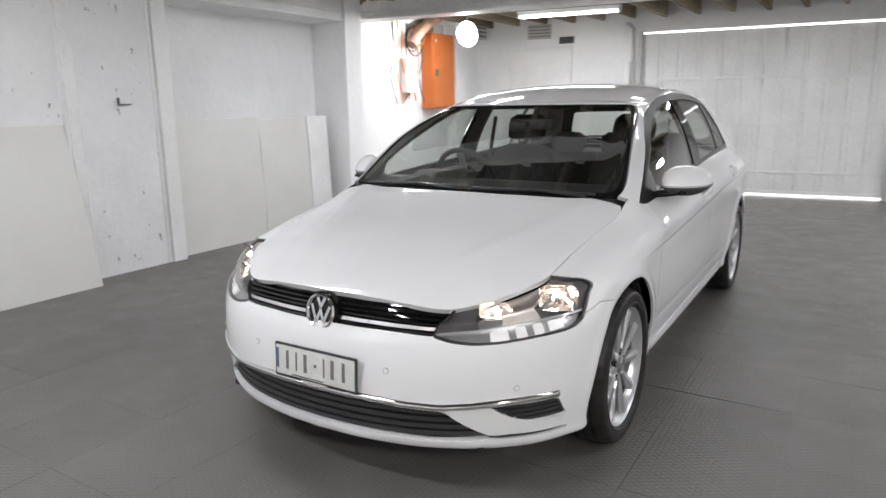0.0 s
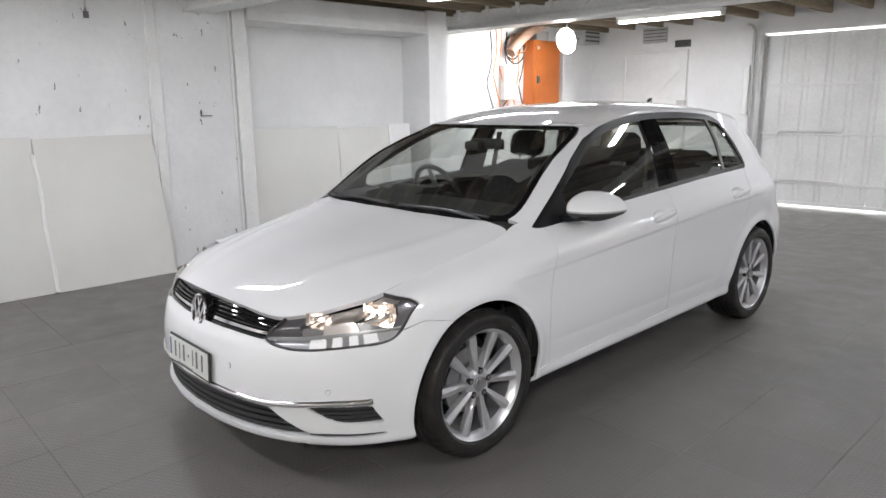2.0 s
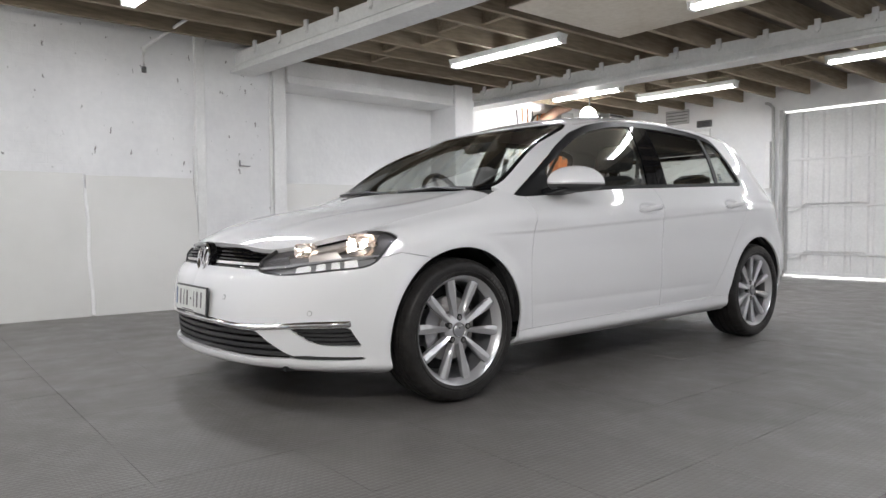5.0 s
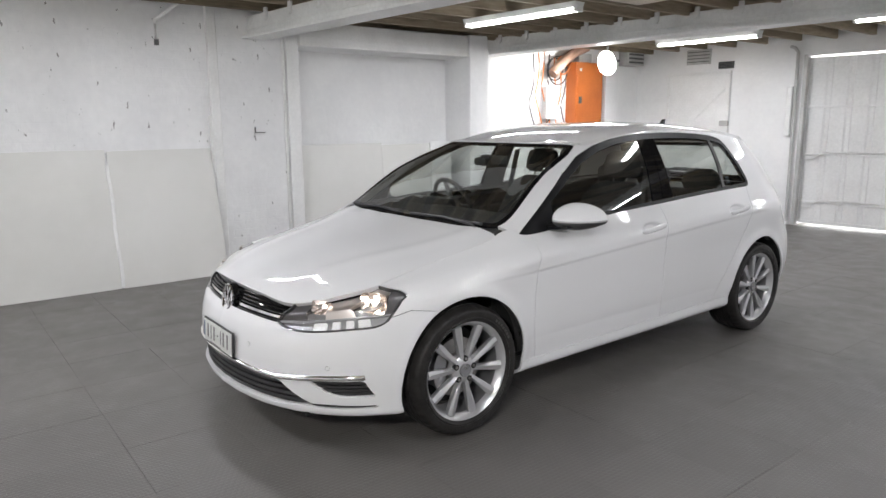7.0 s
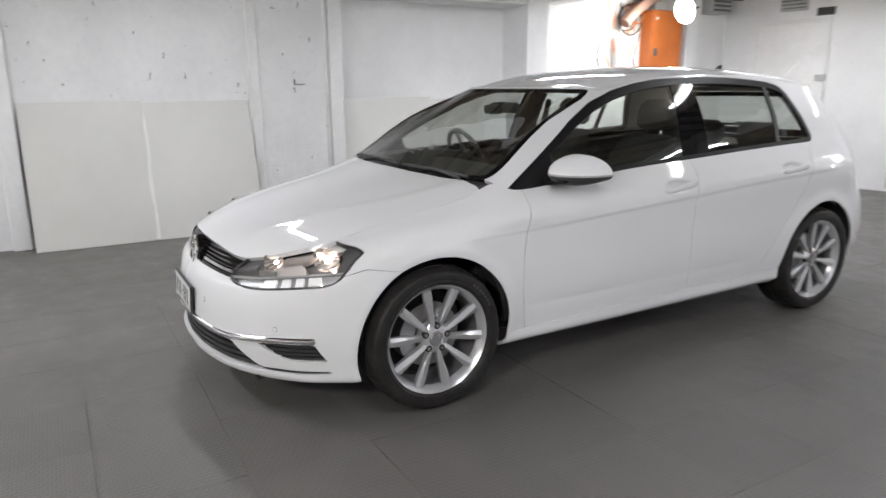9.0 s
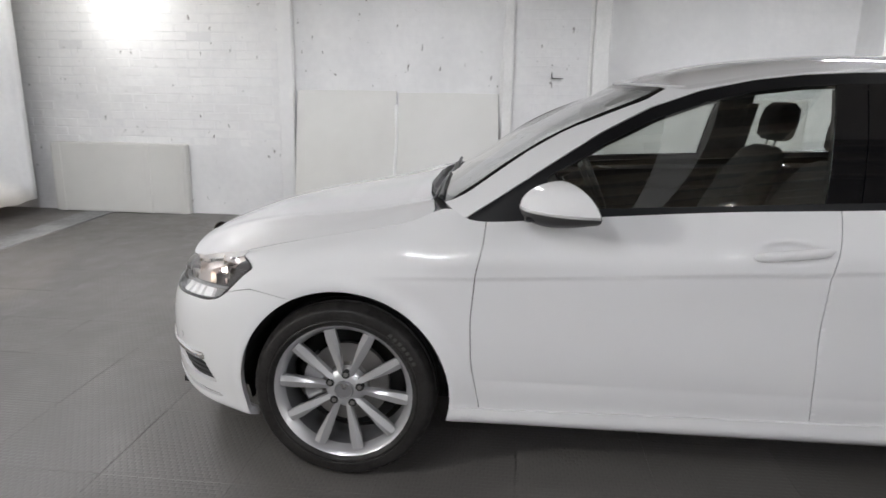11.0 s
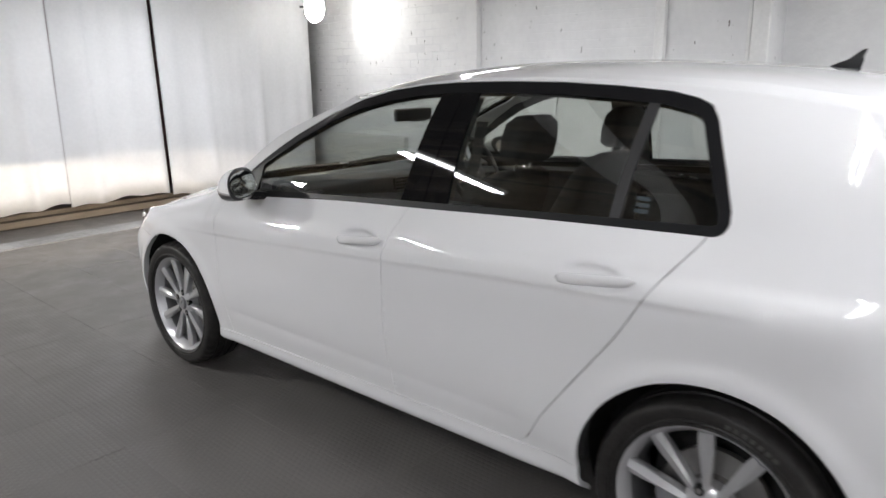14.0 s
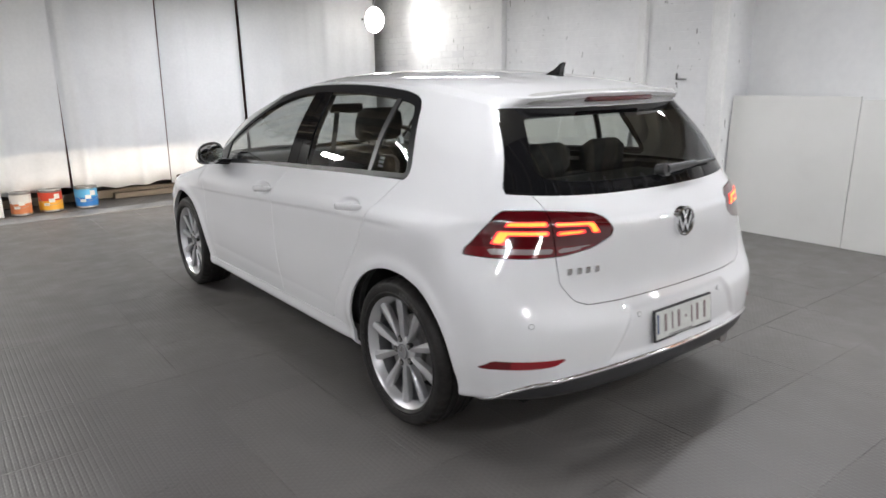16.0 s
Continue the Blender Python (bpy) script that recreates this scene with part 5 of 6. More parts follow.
bench = soft_block([(0, 2.42, 0.42, 1.24, 0.16), (0, 2.46, 0.60, 1.26, 0.17), (0, 2.52, 0.80, 1.24, 0.15), (0, 2.57, 0.93, 1.16, 0.12), (0, 2.59, 0.965, 1.05, 0.06)], FABRIC, "rear_seat", car, "charcoal fabric rear bench")
soft_block([(0, 2.22, 0.28, 1.24, 0.5), (0, 2.22, 0.42, 1.28, 0.55), (0, 2.22, 0.47, 1.2, 0.5)], FABRIC, "seat_cushion", bench)
for _x in (0.40, 0.0, -0.40):
    soft_block([(_x, 2.60, 0.965, 0.22, 0.07), (_x, 2.605, 1.01, 0.28, 0.10), (_x, 2.61, 1.085, 0.265, 0.10), (_x, 2.615, 1.118, 0.17, 0.05)], FABRIC, "head_restraint", bench)
part("parcel_shelf", box(-0.62, 2.66, 0.945, 0.62, 3.12, 0.965, 0.006), CABIN, car)
part("interior_mirror", box(-0.055, 0.868, 1.208, 0.185, 0.895, 1.266, 0.013, seg=3), BLACK, car, smooth=True)
part("mirror_stem", cyl((0.03, 0.868, 1.240), (0.0, 0.83, 1.245), 0.016, 12), BLACK, car)
part("sensor_pod", box(-0.055, 0.815, 1.200, 0.055, 0.875, 1.252, 0.018, seg=2), BLACK, car, smooth=True)
# inner door handles on the door cards
for _s in (1, -1):
    for _y, _z in ((1.02, 0.915), (1.905, 0.944)):
        part("inner_handle", tube_path([(_s * 0.695, _y - 0.06, _z), (_s * 0.672, _y - 0.03, _z + 0.004), (_s * 0.672, _y + 0.03, _z + 0.002), (_s * 0.695, _y + 0.06, _z - 0.006)], 0.009, 8), CHROME, car, smooth=True)
# belts beside the centre pillars
for _s in (1, -1):
    bm = bmesh.new()
    pts = [(0.585, 1.70, 1.26), (0.60, 1.66, 1.05), (0.62, 1.62, 0.85), (0.63, 1.60, 0.55)]
    a = [bm.verts.new((_s * x, y - 0.023, z)) for x, y, z in pts]
    b = [bm.verts.new((_s * (x - 0.004), y + 0.023, z)) for x, y, z in pts]
    for i in range(3):
        bm.faces.new((a[i], a[i + 1], b[i + 1], b[i]))
    part("seat_belt", bm, CABIN, car)

# ---------------------------------------------------------------- the garage


def wall_paint(name, scale=1.4, chips=0.0, courses=True, dark=(0.76, 0.76, 0.76), light=(0.85, 0.85, 0.845)):
    """Old white paint: uneven tone, brush relief, a few dark chips."""
    m = mottle(material(name, (0.78, 0.78, 0.77), 0.58), dark, light, scale, 16, 0.22, coords="World", dist=0.010, fine_share=0.25)
    t, b, make = nodes_of(m)
    # lumps of plaster and thick paint
    lump, lb = make("ShaderNodeTexNoise", Scale=5.5, Detail=6.0, Roughness=0.6), make("ShaderNodeBump", Strength=0.30, Distance=0.03)
    place = t.nodes.new("ShaderNodeNewGeometry").outputs["Position"]
    t.links.new(place, lump.inputs["Vector"])
    t.links.new(lump.outputs["Fac"], lb.inputs["Height"])
    t.links.new(b.inputs["Normal"].links[0].from_socket, lb.inputs["Normal"])
    t.links.new(lb.outputs[0], b.inputs["Normal"])
    if chips:
        ramp_out = b.inputs["Base Color"].links[0].from_socket
        mp = make("ShaderNodeMapping")
        mp.inputs["Scale"].default_value = (1, 1, 0.40)
        t.links.new(place, mp.inputs[0])
        n = make("ShaderNodeTexNoise", Scale=20.0, Detail=5.0, Roughness=0.62)
        t.links.new(mp.outputs[0], n.inputs["Vector"])
        r = make("ShaderNodeValToRGB")
        r.color_ramp.elements[0].position, r.color_ramp.elements[1].position = 0.700 - chips, 0.708 - chips
        t.links.new(n.outputs["Fac"], r.inputs[0])
        mix = make("ShaderNodeMix")
        mix.data_type = "RGBA"
        mix.inputs[7].default_value = (0.24, 0.23, 0.22, 1)
        t.links.new(r.outputs[0], mix.inputs[0])
        t.links.new(ramp_out, mix.inputs[6])
        t.links.new(mix.outputs[2], b.inputs["Base Color"])
    if chips and courses:
        # courses of brick under thick paint
        sep, com = make("ShaderNodeSeparateXYZ"), make("ShaderNodeCombineXYZ")
        warp = make("ShaderNodeTexNoise", Scale=3.0, Detail=3.0)
        add = make("ShaderNodeVectorMath")
        add.operation = "MULTIPLY_ADD"
        add.inputs[1].default_value = (0.02, 0.02, 0.02)
        t.links.new(place, warp.inputs["Vector"])
        t.links.new(warp.outputs["Color"], add.inputs[0])
        t.links.new(place, add.inputs[2])
        t.links.new(add.outputs[0], sep.inputs[0])
        t.links.new(sep.outputs["Y"], com.inputs["X"])
        t.links.new(sep.outputs["Z"], com.inputs["Y"])
        br = make("ShaderNodeTexBrick", Scale=1.0, Mortar_Size=0.006, Mortar_Smooth=1.0, Brick_Width=0.238, Row_Height=0.083)
        t.links.new(com.outputs[0], br.inputs["Vector"])
        old = b.inputs["Normal"].links[0].from_socket
        bp = make("ShaderNodeBump", Strength=0.20, Distance=0.006)
        bp.invert = True
        t.links.new(br.outputs["Fac"], bp.inputs["Height"])
        t.links.new(old, bp.inputs["Normal"])
        t.links.new(bp.outputs[0], b.inputs["Normal"])
    return m


WHITE = wall_paint("old_white_wall_paint", chips=0.024, dark=(0.73, 0.73, 0.735), light=(0.84, 0.84, 0.84))
PLAIN = wall_paint("white_wall_paint")
TRIMW = mottle(material("white_gloss_trim", (0.8, 0.8, 0.79), 0.4), (0.72, 0.72, 0.71), (0.84, 0.84, 0.83), 3, 40, 0.15)
BEAMW = mottle(material("white_painted_steel", (0.76, 0.76, 0.75), 0.42), (0.64, 0.64, 0.63), (0.80, 0.80, 0.79), 2.2, 30, 0.15)
BOARD = mottle(material("ivory_plastic_board", (0.74, 0.73, 0.69), 0.38), (0.61, 0.605, 0.575), (0.70, 0.695, 0.67), 0.8, 9, 0.02, fine_share=0.12)
TIMBER = mottle(material("dusty_timber", (0.3, 0.25, 0.19), 0.85), (0.17, 0.135, 0.09), (0.42, 0.35, 0.255), 2.2, 40, 0.3, stretch=(1, 0.12, 1))
DECK = mottle(material("dark_floorboards", (0.12, 0.10, 0.08), 0.9), (0.07, 0.058, 0.046), (0.17, 0.14, 0.11), 2.0, 30, 0.3, stretch=(1, 0.15, 1))
CLOTH = mottle(material("white_sheeting", (0.82, 0.82, 0.82), 0.55), (0.75, 0.755, 0.76), (0.83, 0.835, 0.84), 1.1, 30, 0.1)
DOORW = mottle(material("white_door_sheet", (0.74, 0.74, 0.73), 0.45), (0.63, 0.63, 0.62), (0.78, 0.78, 0.77), 1.5, 30, 0.12)
ORANGE = mottle(material("orange_enamel", (0.60, 0.16, 0.03), 0.35), (0.54, 0.14, 0.025), (0.64, 0.18, 0.035), 3, 40, 0.05)
CABLE_O = material("orange_cable", (0.75, 0.24, 0.06), 0.5)
CABLE_B = material("black_cable", (0.03, 0.03, 0.03), 0.5)
TUBE_GLOW = glowing("lit_fluorescent_tube", (0.97, 1.0, 0.985), 14.0)
FLOOD_GLOW = glowing("lit_flood_glass", (1, 0.99, 0.97), 28.0)
DARKBOX = material("dark_grey_box", (0.10, 0.10, 0.10), 0.5)
GREYBOX = mottle(material("grey_box", (0.45, 0.45, 0.44), 0.5), (0.38, 0.38, 0.37), (0.52, 0.52, 0.51), 4, 30, 0.1)
RUST = mottle(material("brown_brick", (0.2, 0.12, 0.1), 0.85), (0.10, 0.05, 0.045), (0.25, 0.14, 0.12), 5, 40, 0.3)

# grey studded rubber tiles: rows of small bosses, worn patches, a tone of its own for each tile
FLOOR = material("grey_studded_rubber", (0.15, 0.15, 0.148), 0.55)
_t, _b, _make = nodes_of(FLOOR)
_pos = _t.nodes.new("ShaderNodeNewGeometry").outputs["Position"]
_n1, _n2, _n3 = _make("ShaderNodeTexNoise", Scale=0.7, Detail=6.0), _make("ShaderNodeTexNoise", Scale=45.0, Detail=4.0), _make("ShaderNodeTexNoise", Scale=5.0, Detail=6.0, Roughness=0.65)
_br = _make("ShaderNodeTexBrick", Scale=1.0, Mortar_Size=0.0062, Mortar_Smooth=0.9, Brick_Width=0.027, Row_Height=0.0215)
_br.offset = 0.5
_rot = _make("ShaderNodeMapping")
_rot.inputs["Rotation"].default_value = (0, 0, radians(90))
_t.links.new(_pos, _rot.inputs[0])
_t.links.new(_rot.outputs[0], _br.inputs["Vector"])
for _n in (_n1, _n2, _n3):
    _t.links.new(_pos, _n.inputs["Vector"])
_ramp = _make("ShaderNodeValToRGB")
_ramp.color_ramp.elements[0].position, _ramp.color_ramp.elements[0].color = 0.3, (0.094, 0.088, 0.083, 1)
_ramp.color_ramp.elements[1].position, _ramp.color_ramp.elements[1].color = 0.72, (0.159, 0.150, 0.141, 1)
_mixf = _make("ShaderNodeMix")
_mixf.inputs[0].default_value = 0.45
_t.links.new(_n1.outputs["Fac"], _mixf.inputs[2])
_t.links.new(_n3.outputs["Fac"], _mixf.inputs[3])
_own = _make("ShaderNodeMath")
_own.operation, _own.inputs[1].default_value = "MULTIPLY_ADD", 0.09
_t.links.new(_t.nodes.new("ShaderNodeObjectInfo").outputs["Random"], _own.inputs[0])
_t.links.new(_mixf.outputs[0], _own.inputs[2])
_t.links.new(_own.outputs[0], _ramp.inputs[0])
_t.links.new(_ramp.outputs[0], _b.inputs["Base Color"])
_bp = _make("ShaderNodeBump", Strength=0.30, Distance=0.003)
_bp.invert = True
_bp2 = _make("ShaderNodeBump", Strength=0.25, Distance=0.003)
_t.links.new(_br.outputs["Fac"], _bp.inputs["Height"])
_t.links.new(_n2.outputs["Fac"], _bp2.inputs["Height"])
_t.links.new(_bp2.outputs[0], _bp.inputs["Normal"])
_t.links.new(_bp.outputs[0], _b.inputs["Normal"])
_rr = _make("ShaderNodeMapRange", From_Min=0.3, From_Max=0.7, To_Min=0.34, To_Max=0.60)
_t.links.new(_n3.outputs["Fac"], _rr.inputs[0])
_t.links.new(_rr.outputs[0], _b.inputs["Roughness"])

WX, RXW, NY = -3.57, -3.96, 7.98          # west wall, its recess, the north wall at x = 0


def cross(y, x=0.0):
    """The y of a cross wall or beam at x; it passes x = -3.5 at y."""
    return y + K * (x + 3.5)


def skew(bm, k=K, x0=-3.5):
    """Turn a piece that runs along x to the slope of the cross walls."""
    for v in bm.verts:
        v.co.y += k * (v.co.x - x0)
    return bm


def structure(name, bm, mat, label="", parent=None, smooth=False):
    ob = part(name, bm, mat, parent, label, smooth)
    return ob if parent else tagged(ob, kind="structure")


floor = structure("floor", box(-5.0, -6.4, -0.2, 5.6, 9.4, -0.005), FLOOR)
ceiling = structure("ceiling", box(-5.0, -6.4, 2.72, 5.6, 9.4, 2.9), DECK)
wall_west = structure("wall_west", box(-4.4, -6.4, 0, WX, 1.365, 2.72), WHITE)
structure("wall_west_recess", box(-4.4, 1.365, 0, RXW, 9.4, 2.72), PLAIN)
structure("wall_east", box(5.2, -6.4, 0, 5.6, 9.4, 2.72), PLAIN)
structure("wall_south", box(-4.4, -6.4, 0, 5.6, -5.6, 2.72), RUST)
# north wall with the vehicle opening
GX0, GX1, GZ = -1.36, 1.90, 2.31
nw = box(-4.4, NY - 0.28, 0, GX0, NY + 0.1, 2.72)
box(GX1, NY - 0.28, 0, 5.6, NY + 0.1, 2.72, bm=nw)
box(GX0, NY - 0.28, GZ + 0.02, GX1, NY + 0.1, 2.72, bm=nw)
structure("wall_north", skew(nw), PLAIN)

# pilasters, ducts and trims on the west wall
structure("pilaster", box(WX - 0.01, -1.70, 0, WX + 0.075, -1.555, 2.72, 0.008), PLAIN)
structure("pilaster", box(WX - 0.01, 1.228, 0, WX + 0.035, 1.367, 2.72, 0.006), TRIMW)
structure("pilaster", box(WX - 0.01, 1.190, 0, WX + 0.012, 1.220, 2.72, 0.004), TRIMW)
_du = box(WX - 0.01, 0.415, 0.0, WX + 0.055, 0.505, 2.72, 0.006)
box(WX - 0.01, 0.395, 0.0, WX + 0.04, 0.435, 1.55, 0.006, bm=_du)
structure("wall_duct", _du, TRIMW)
structure("pillar", box(RXW - 0.05, 3.64, 0, -3.46, 3.93, 2.52, 0.008), PLAIN)
structure("pillar", box(RXW - 0.05, 3.945, 0, -3.50, 3.985, 2.36, 0.008), PLAIN)
_li = box(-4.0, 1.367, 2.27, -3.50, 3.64, 2.51, 0.008)
box(-4.0, 1.367, 2.256, -3.475, 3.64, 2.277, 0.004, bm=_li)
box(-3.505, 1.367, 2.345, -3.488, 3.64, 2.355, bm=_li)
structure("lintel", _li, TRIMW)

# painted bricks that stand out in the strong light at the south end
BRICK_PAINT = wall_paint("painted_brick", 3.0, 0.02, False)
_rng = random.Random(4)
_bl = [box(-0.006, -0.1165, -0.0390, 0.0060, 0.1165, 0.0390, 0.0050), box(-0.006, -0.1150, -0.0380, 0.0055, 0.1150, 0.0380, 0.0050)]
_bmesh = []
for _bm in _bl:
    for _v in _bm.verts:
        _v.co += Vector((_rng.uniform(-0.0020, 0.0020), _rng.uniform(-0.004, 0.004), _rng.uniform(-0.003, 0.003)))
    _me = bpy.data.meshes.new("brick")
    _bm.to_mesh(_me)
    _bm.free()
    _me.materials.append(BRICK_PAINT)
    _bmesh.append(_me)
for _row in range(23):
    _z = 0.72 + 0.083 * _row
    _y = -4.75 + (0.12 if _row % 2 else 0)
    while _y < -1.80:
        if _rng.random() > 0.06:
            _ob = new("brick", _bmesh[0 if _rng.random() < 0.6 else 1])
            _ob.parent = wall_west
            _ob.location = (WX + _rng.uniform(-0.0055, 0.0005), _y + 0.117 + _rng.uniform(-0.004, 0.004), _z + _rng.uniform(-0.003, 0.003))
            _ob.rotation_euler = (_rng.uniform(-0.012, 0.012), 0, 0)
        _y += 0.238

# leaning boards along the foot of the west wall


def leaning_board(y0, y1, top, foot_x, top_x, name, label, mat=BOARD, end=0.0):
    bm = bmesh.new()
    nz, ny = 10, 8
    grid_ = []
    for j in range(nz + 1):
        t = j / nz
        x = foot_x + (top_x - foot_x) * t + 0.012 * math.sin(math.pi * t)
        grid_.append([bm.verts.new((x + 0.004 * math.sin(5.0 * i / ny + j), y0 + (y1 - y0) * i / ny - end * (1 - t) * (i == ny), 0.002 + top * t + 0.006 * math.sin(2.2 * i / ny) * t)) for i in range(ny + 1)])
    for j in range(nz):
        for i in range(ny):
            bm.faces.new((grid_[j][i], grid_[j][i + 1], grid_[j + 1][i + 1], grid_[j + 1][i]))
    ex = bmesh.ops.extrude_face_region(bm, geom=bm.faces[:])
    bmesh.ops.translate(bm, verts=[v for v in ex["geom"] if isinstance(v, bmesh.types.BMVert)], vec=(-0.012, 0, 0))
    ob = part(name, bm, mat, None, label, smooth=True, angle=0.5)
    return tagged(ob, category="board", group="boards along the wall")


leaning_board(-1.53, -0.575, 1.235, -3.33, WX + 0.012, "wall_board", "ivory plastic board leaning on the white wall")
leaning_board(-0.555, 0.385, 1.225, -3.33, WX + 0.012, "wall_board", "ivory plastic board leaning on the white wall", end=-0.03)
_bt = tube_path([(-3.325 - 0.018 * k, -0.565 + 0.006 * math.sin(k), 0.012 + 0.1 * k) for k in range(12)], 0.016, 8)
tagged(part("board_batten", _bt, TRIMW, None, "white cover strip over the joint of two boards", smooth=True), category="strip")
# boards that stand in the wall recess
leaning_board(1.385, 2.47, 1.225, -3.655, -3.70, "wall_board", "long ivory board standing in the wall recess")
leaning_board(2.475, 3.20, 1.205, -3.655, -3.70, "wall_board", "long ivory board standing in the wall recess")
leaning_board(3.18, 3.50, 1.225, -3.64, -3.685, "wall_board", "narrow bright white board standing in the wall recess", TRIMW)
# low casing at the south end of the wall
_lb = box(WX, -4.08, 0, WX + 0.09, -2.66, 0.70, 0.02, seg=2)
lc = tagged(part("low_casing", _lb, BOARD, None, "low ivory casing at the foot of the brick wall"), category="casing")
for _y in (-2.72, -3.07, -4.0):
    part("casing_batten", box(WX + 0.085, _y - 0.03, 0.0, WX + 0.097, _y + 0.03, 0.69, 0.005), BOARD, lc)
# iron hook
_hk = box(WX - 0.004, 0.86, 1.374, WX + 0.03, 0.965, 1.382)
box(WX - 0.004, 0.86, 1.382, WX + 0.022, 0.866, 1.432, bm=_hk)
tagged(part("wall_hook", _hk, DARKBOX, None, "small dark iron bracket fixed to the wall"), category="hook")

# steel cross beams with a bottom flange and cleats for the joists


def cross_beam(y, z0, z1, w):
    bm = box(RXW, y + 0.06, z0 + 0.03, 5.2, y + w, z1)
    box(RXW, y, z0, 5.2, y + w + 0.02, z0 + 0.03, 0.004, bm=bm)
    box(RXW, y + 0.045, z0 + 0.085, 5.2, y + w, z0 + 0.092, bm=bm)
    b = structure("beam", skew(bm), BEAMW)
    n = 0
    x = RXW + 0.35
    while x < 5.0:
        part("cleat", skew(box(x - 0.025, y + 0.04, z1 - 0.06, x + 0.025, y + 0.064, z1 + 0.045, 0.003)), BEAMW, b)
        part("bolt_head", skew(cyl((x, y + 0.035, z0 + 0.15), (x, y + 0.064, z0 + 0.15), 0.012, 8)), BEAMW, b)
        x += 0.45
        n += 1
    return b


cross_beam(0.785, 2.295, 2.505, 0.24)
cross_beam(4.23, 2.335, 2.55, 0.24)

# joists along y under the boards
for _k in range(21):
    _x = -3.72 + 0.45 * _k
    part("joist", box(_x - 0.024, -6.3, 2.52 + 0.006 * (_k % 3), _x + 0.024, 8.6, 2.73), TIMBER, ceiling)
for _k, (_y, _n) in enumerate(((2.1, 20), (5.9, 20), (-1.6, 20))):
    for _i in range(_n):
        _x = -3.70 + 0.45 * _i
        part("noggin", box(_x, _y + 0.15 * (_i % 2), 2.56, _x + 0.405, _y + 0.045 + 0.15 * (_i % 2), 2.70), TIMBER, ceiling)
tagged(part("ceiling_sheet", box(-0.83, 1.98, 2.497, 1.9, 3.42, 2.509, m=None), mottle(material("stained_ceiling_sheet", (0.55, 0.50, 0.42), 0.8), (0.48, 0.43, 0.35), (0.62, 0.58, 0.50), 1.5, 20, 0.1), None, "stained fibre sheet fixed under the joists"), category="sheet")
# water pipe down from the joists
_sp = tube_path([(WX + 0.52, 0.285, 2.685), (WX + 0.31, 0.13, 2.56), (WX + 0.11, -0.03, 2.425), (WX + 0.10, -0.062, 2.400), (WX + 0.10, -0.066, 2.36), (WX + 0.10, -0.066, 2.22)], 0.015, 8)
sp = tagged(part("water_pipe", _sp, TRIMW, None, "white pipe hanging from the joists with a small tap", smooth=True), category="pipe")
part("tap", cyl((WX + 0.10, -0.066, 2.225), (WX + 0.10, -0.066, 2.175), 0.022, 10), DARKBOX, sp)
for _y, _z in ((4.75, 2.50), (5.0, 2.48)):
    tagged(part("ceiling_pipe", skew(cyl((-3.8, _y, _z), (5.0, _y, _z), 0.02, 10)), mottle(material("yellowed_pipe", (0.5, 0.42, 0.22), 0.5), (0.40, 0.33, 0.17), (0.56, 0.48, 0.28), 3, 30, 0), None, "yellowed pipe running under the joists", smooth=True), category="pipe")

# fluorescent fittings, with the added ones out of view
for _x, _y, _z, _l, _p in TUBES:
    _m = pose(_x, _y, _z, 0, 0, math.degrees(K))
    f = part("batten_light", prism([(-0.07, 0.05), (0.07, 0.05), (0.045, 0.0), (-0.045, 0.0)], "x", -_l / 2 - 0.03, _l / 2 + 0.03), TRIMW)
    f.matrix_world = _m
    tagged(f, "white twin-tube fluorescent batten light fixed under the joists", "light", "ceiling lights")
    for _o in (-0.035, 0.035):
        part("tube", cyl((-_l / 2, _o, -0.018), (_l / 2, _o, -0.018), 0.013, 10), TUBE_GLOW, f, smooth=True)
    for _e in (-1, 1):
        part("end_cap", box(_e * (_l / 2 + 0.012) - 0.014, -0.055, -0.035, _e * (_l / 2 + 0.012) + 0.014, 0.055, 0.012, 0.003), TRIMW, f)

# flood lamps; the fourth is an added one out of view
for _at, _to, _w in FLOODS:
    _m = look(_at, _to)
    bm = box(-0.14, -0.12, 0.0, 0.14, 0.12, 0.06, 0.01)
    for v in bm.verts:
        if v.co.z > 0.03:
            v.co.x *= 0.8
            v.co.y *= 0.7
    f = part("flood_lamp", bm, DARKBOX)
    f.matrix_world = _m
    tagged(f, "small lit flood lamp hanging on a bracket from the joists", "lamp", "flood lamps")
    if _w > 30 or _at[0] > 0:
        part("lamp_glass", box(-0.13, -0.065, -0.006, 0.13, 0.065, 0.002), FLOOD_GLOW, f)
    else:
        # glowing dome wider than the lamp body: the glare is built into its shape
        dome = lathe([(0.0, 0.168), (-0.014, 0.170), (-0.038, 0.158), (-0.058, 0.126), (-0.067, 0.076), (-0.070, 0.0005)], 32, "z")
        part("lamp_glass", dome, FLOOD_GLOW, f, smooth=True)
    for _o in (-0.142, 0.142):
        part("bracket", box(_o - 0.005, -0.012, -0.01, _o + 0.005, 0.012, 0.09, m=Matrix.Rotation(0.0, 4, "X")), DARKBOX, f)
    st = part("hanger", cyl((0, 0, -0.03), (0, 0, 2.725 - _at[2] - 0.03), 0.010, 8), DARKBOX, f)
    st.matrix_parent_inverse = _m.inverted()
    st.matrix_basis = Matrix.Translation((_at[0], _at[1], _at[2] + 0.03))

# curtains of white sheeting across the south end


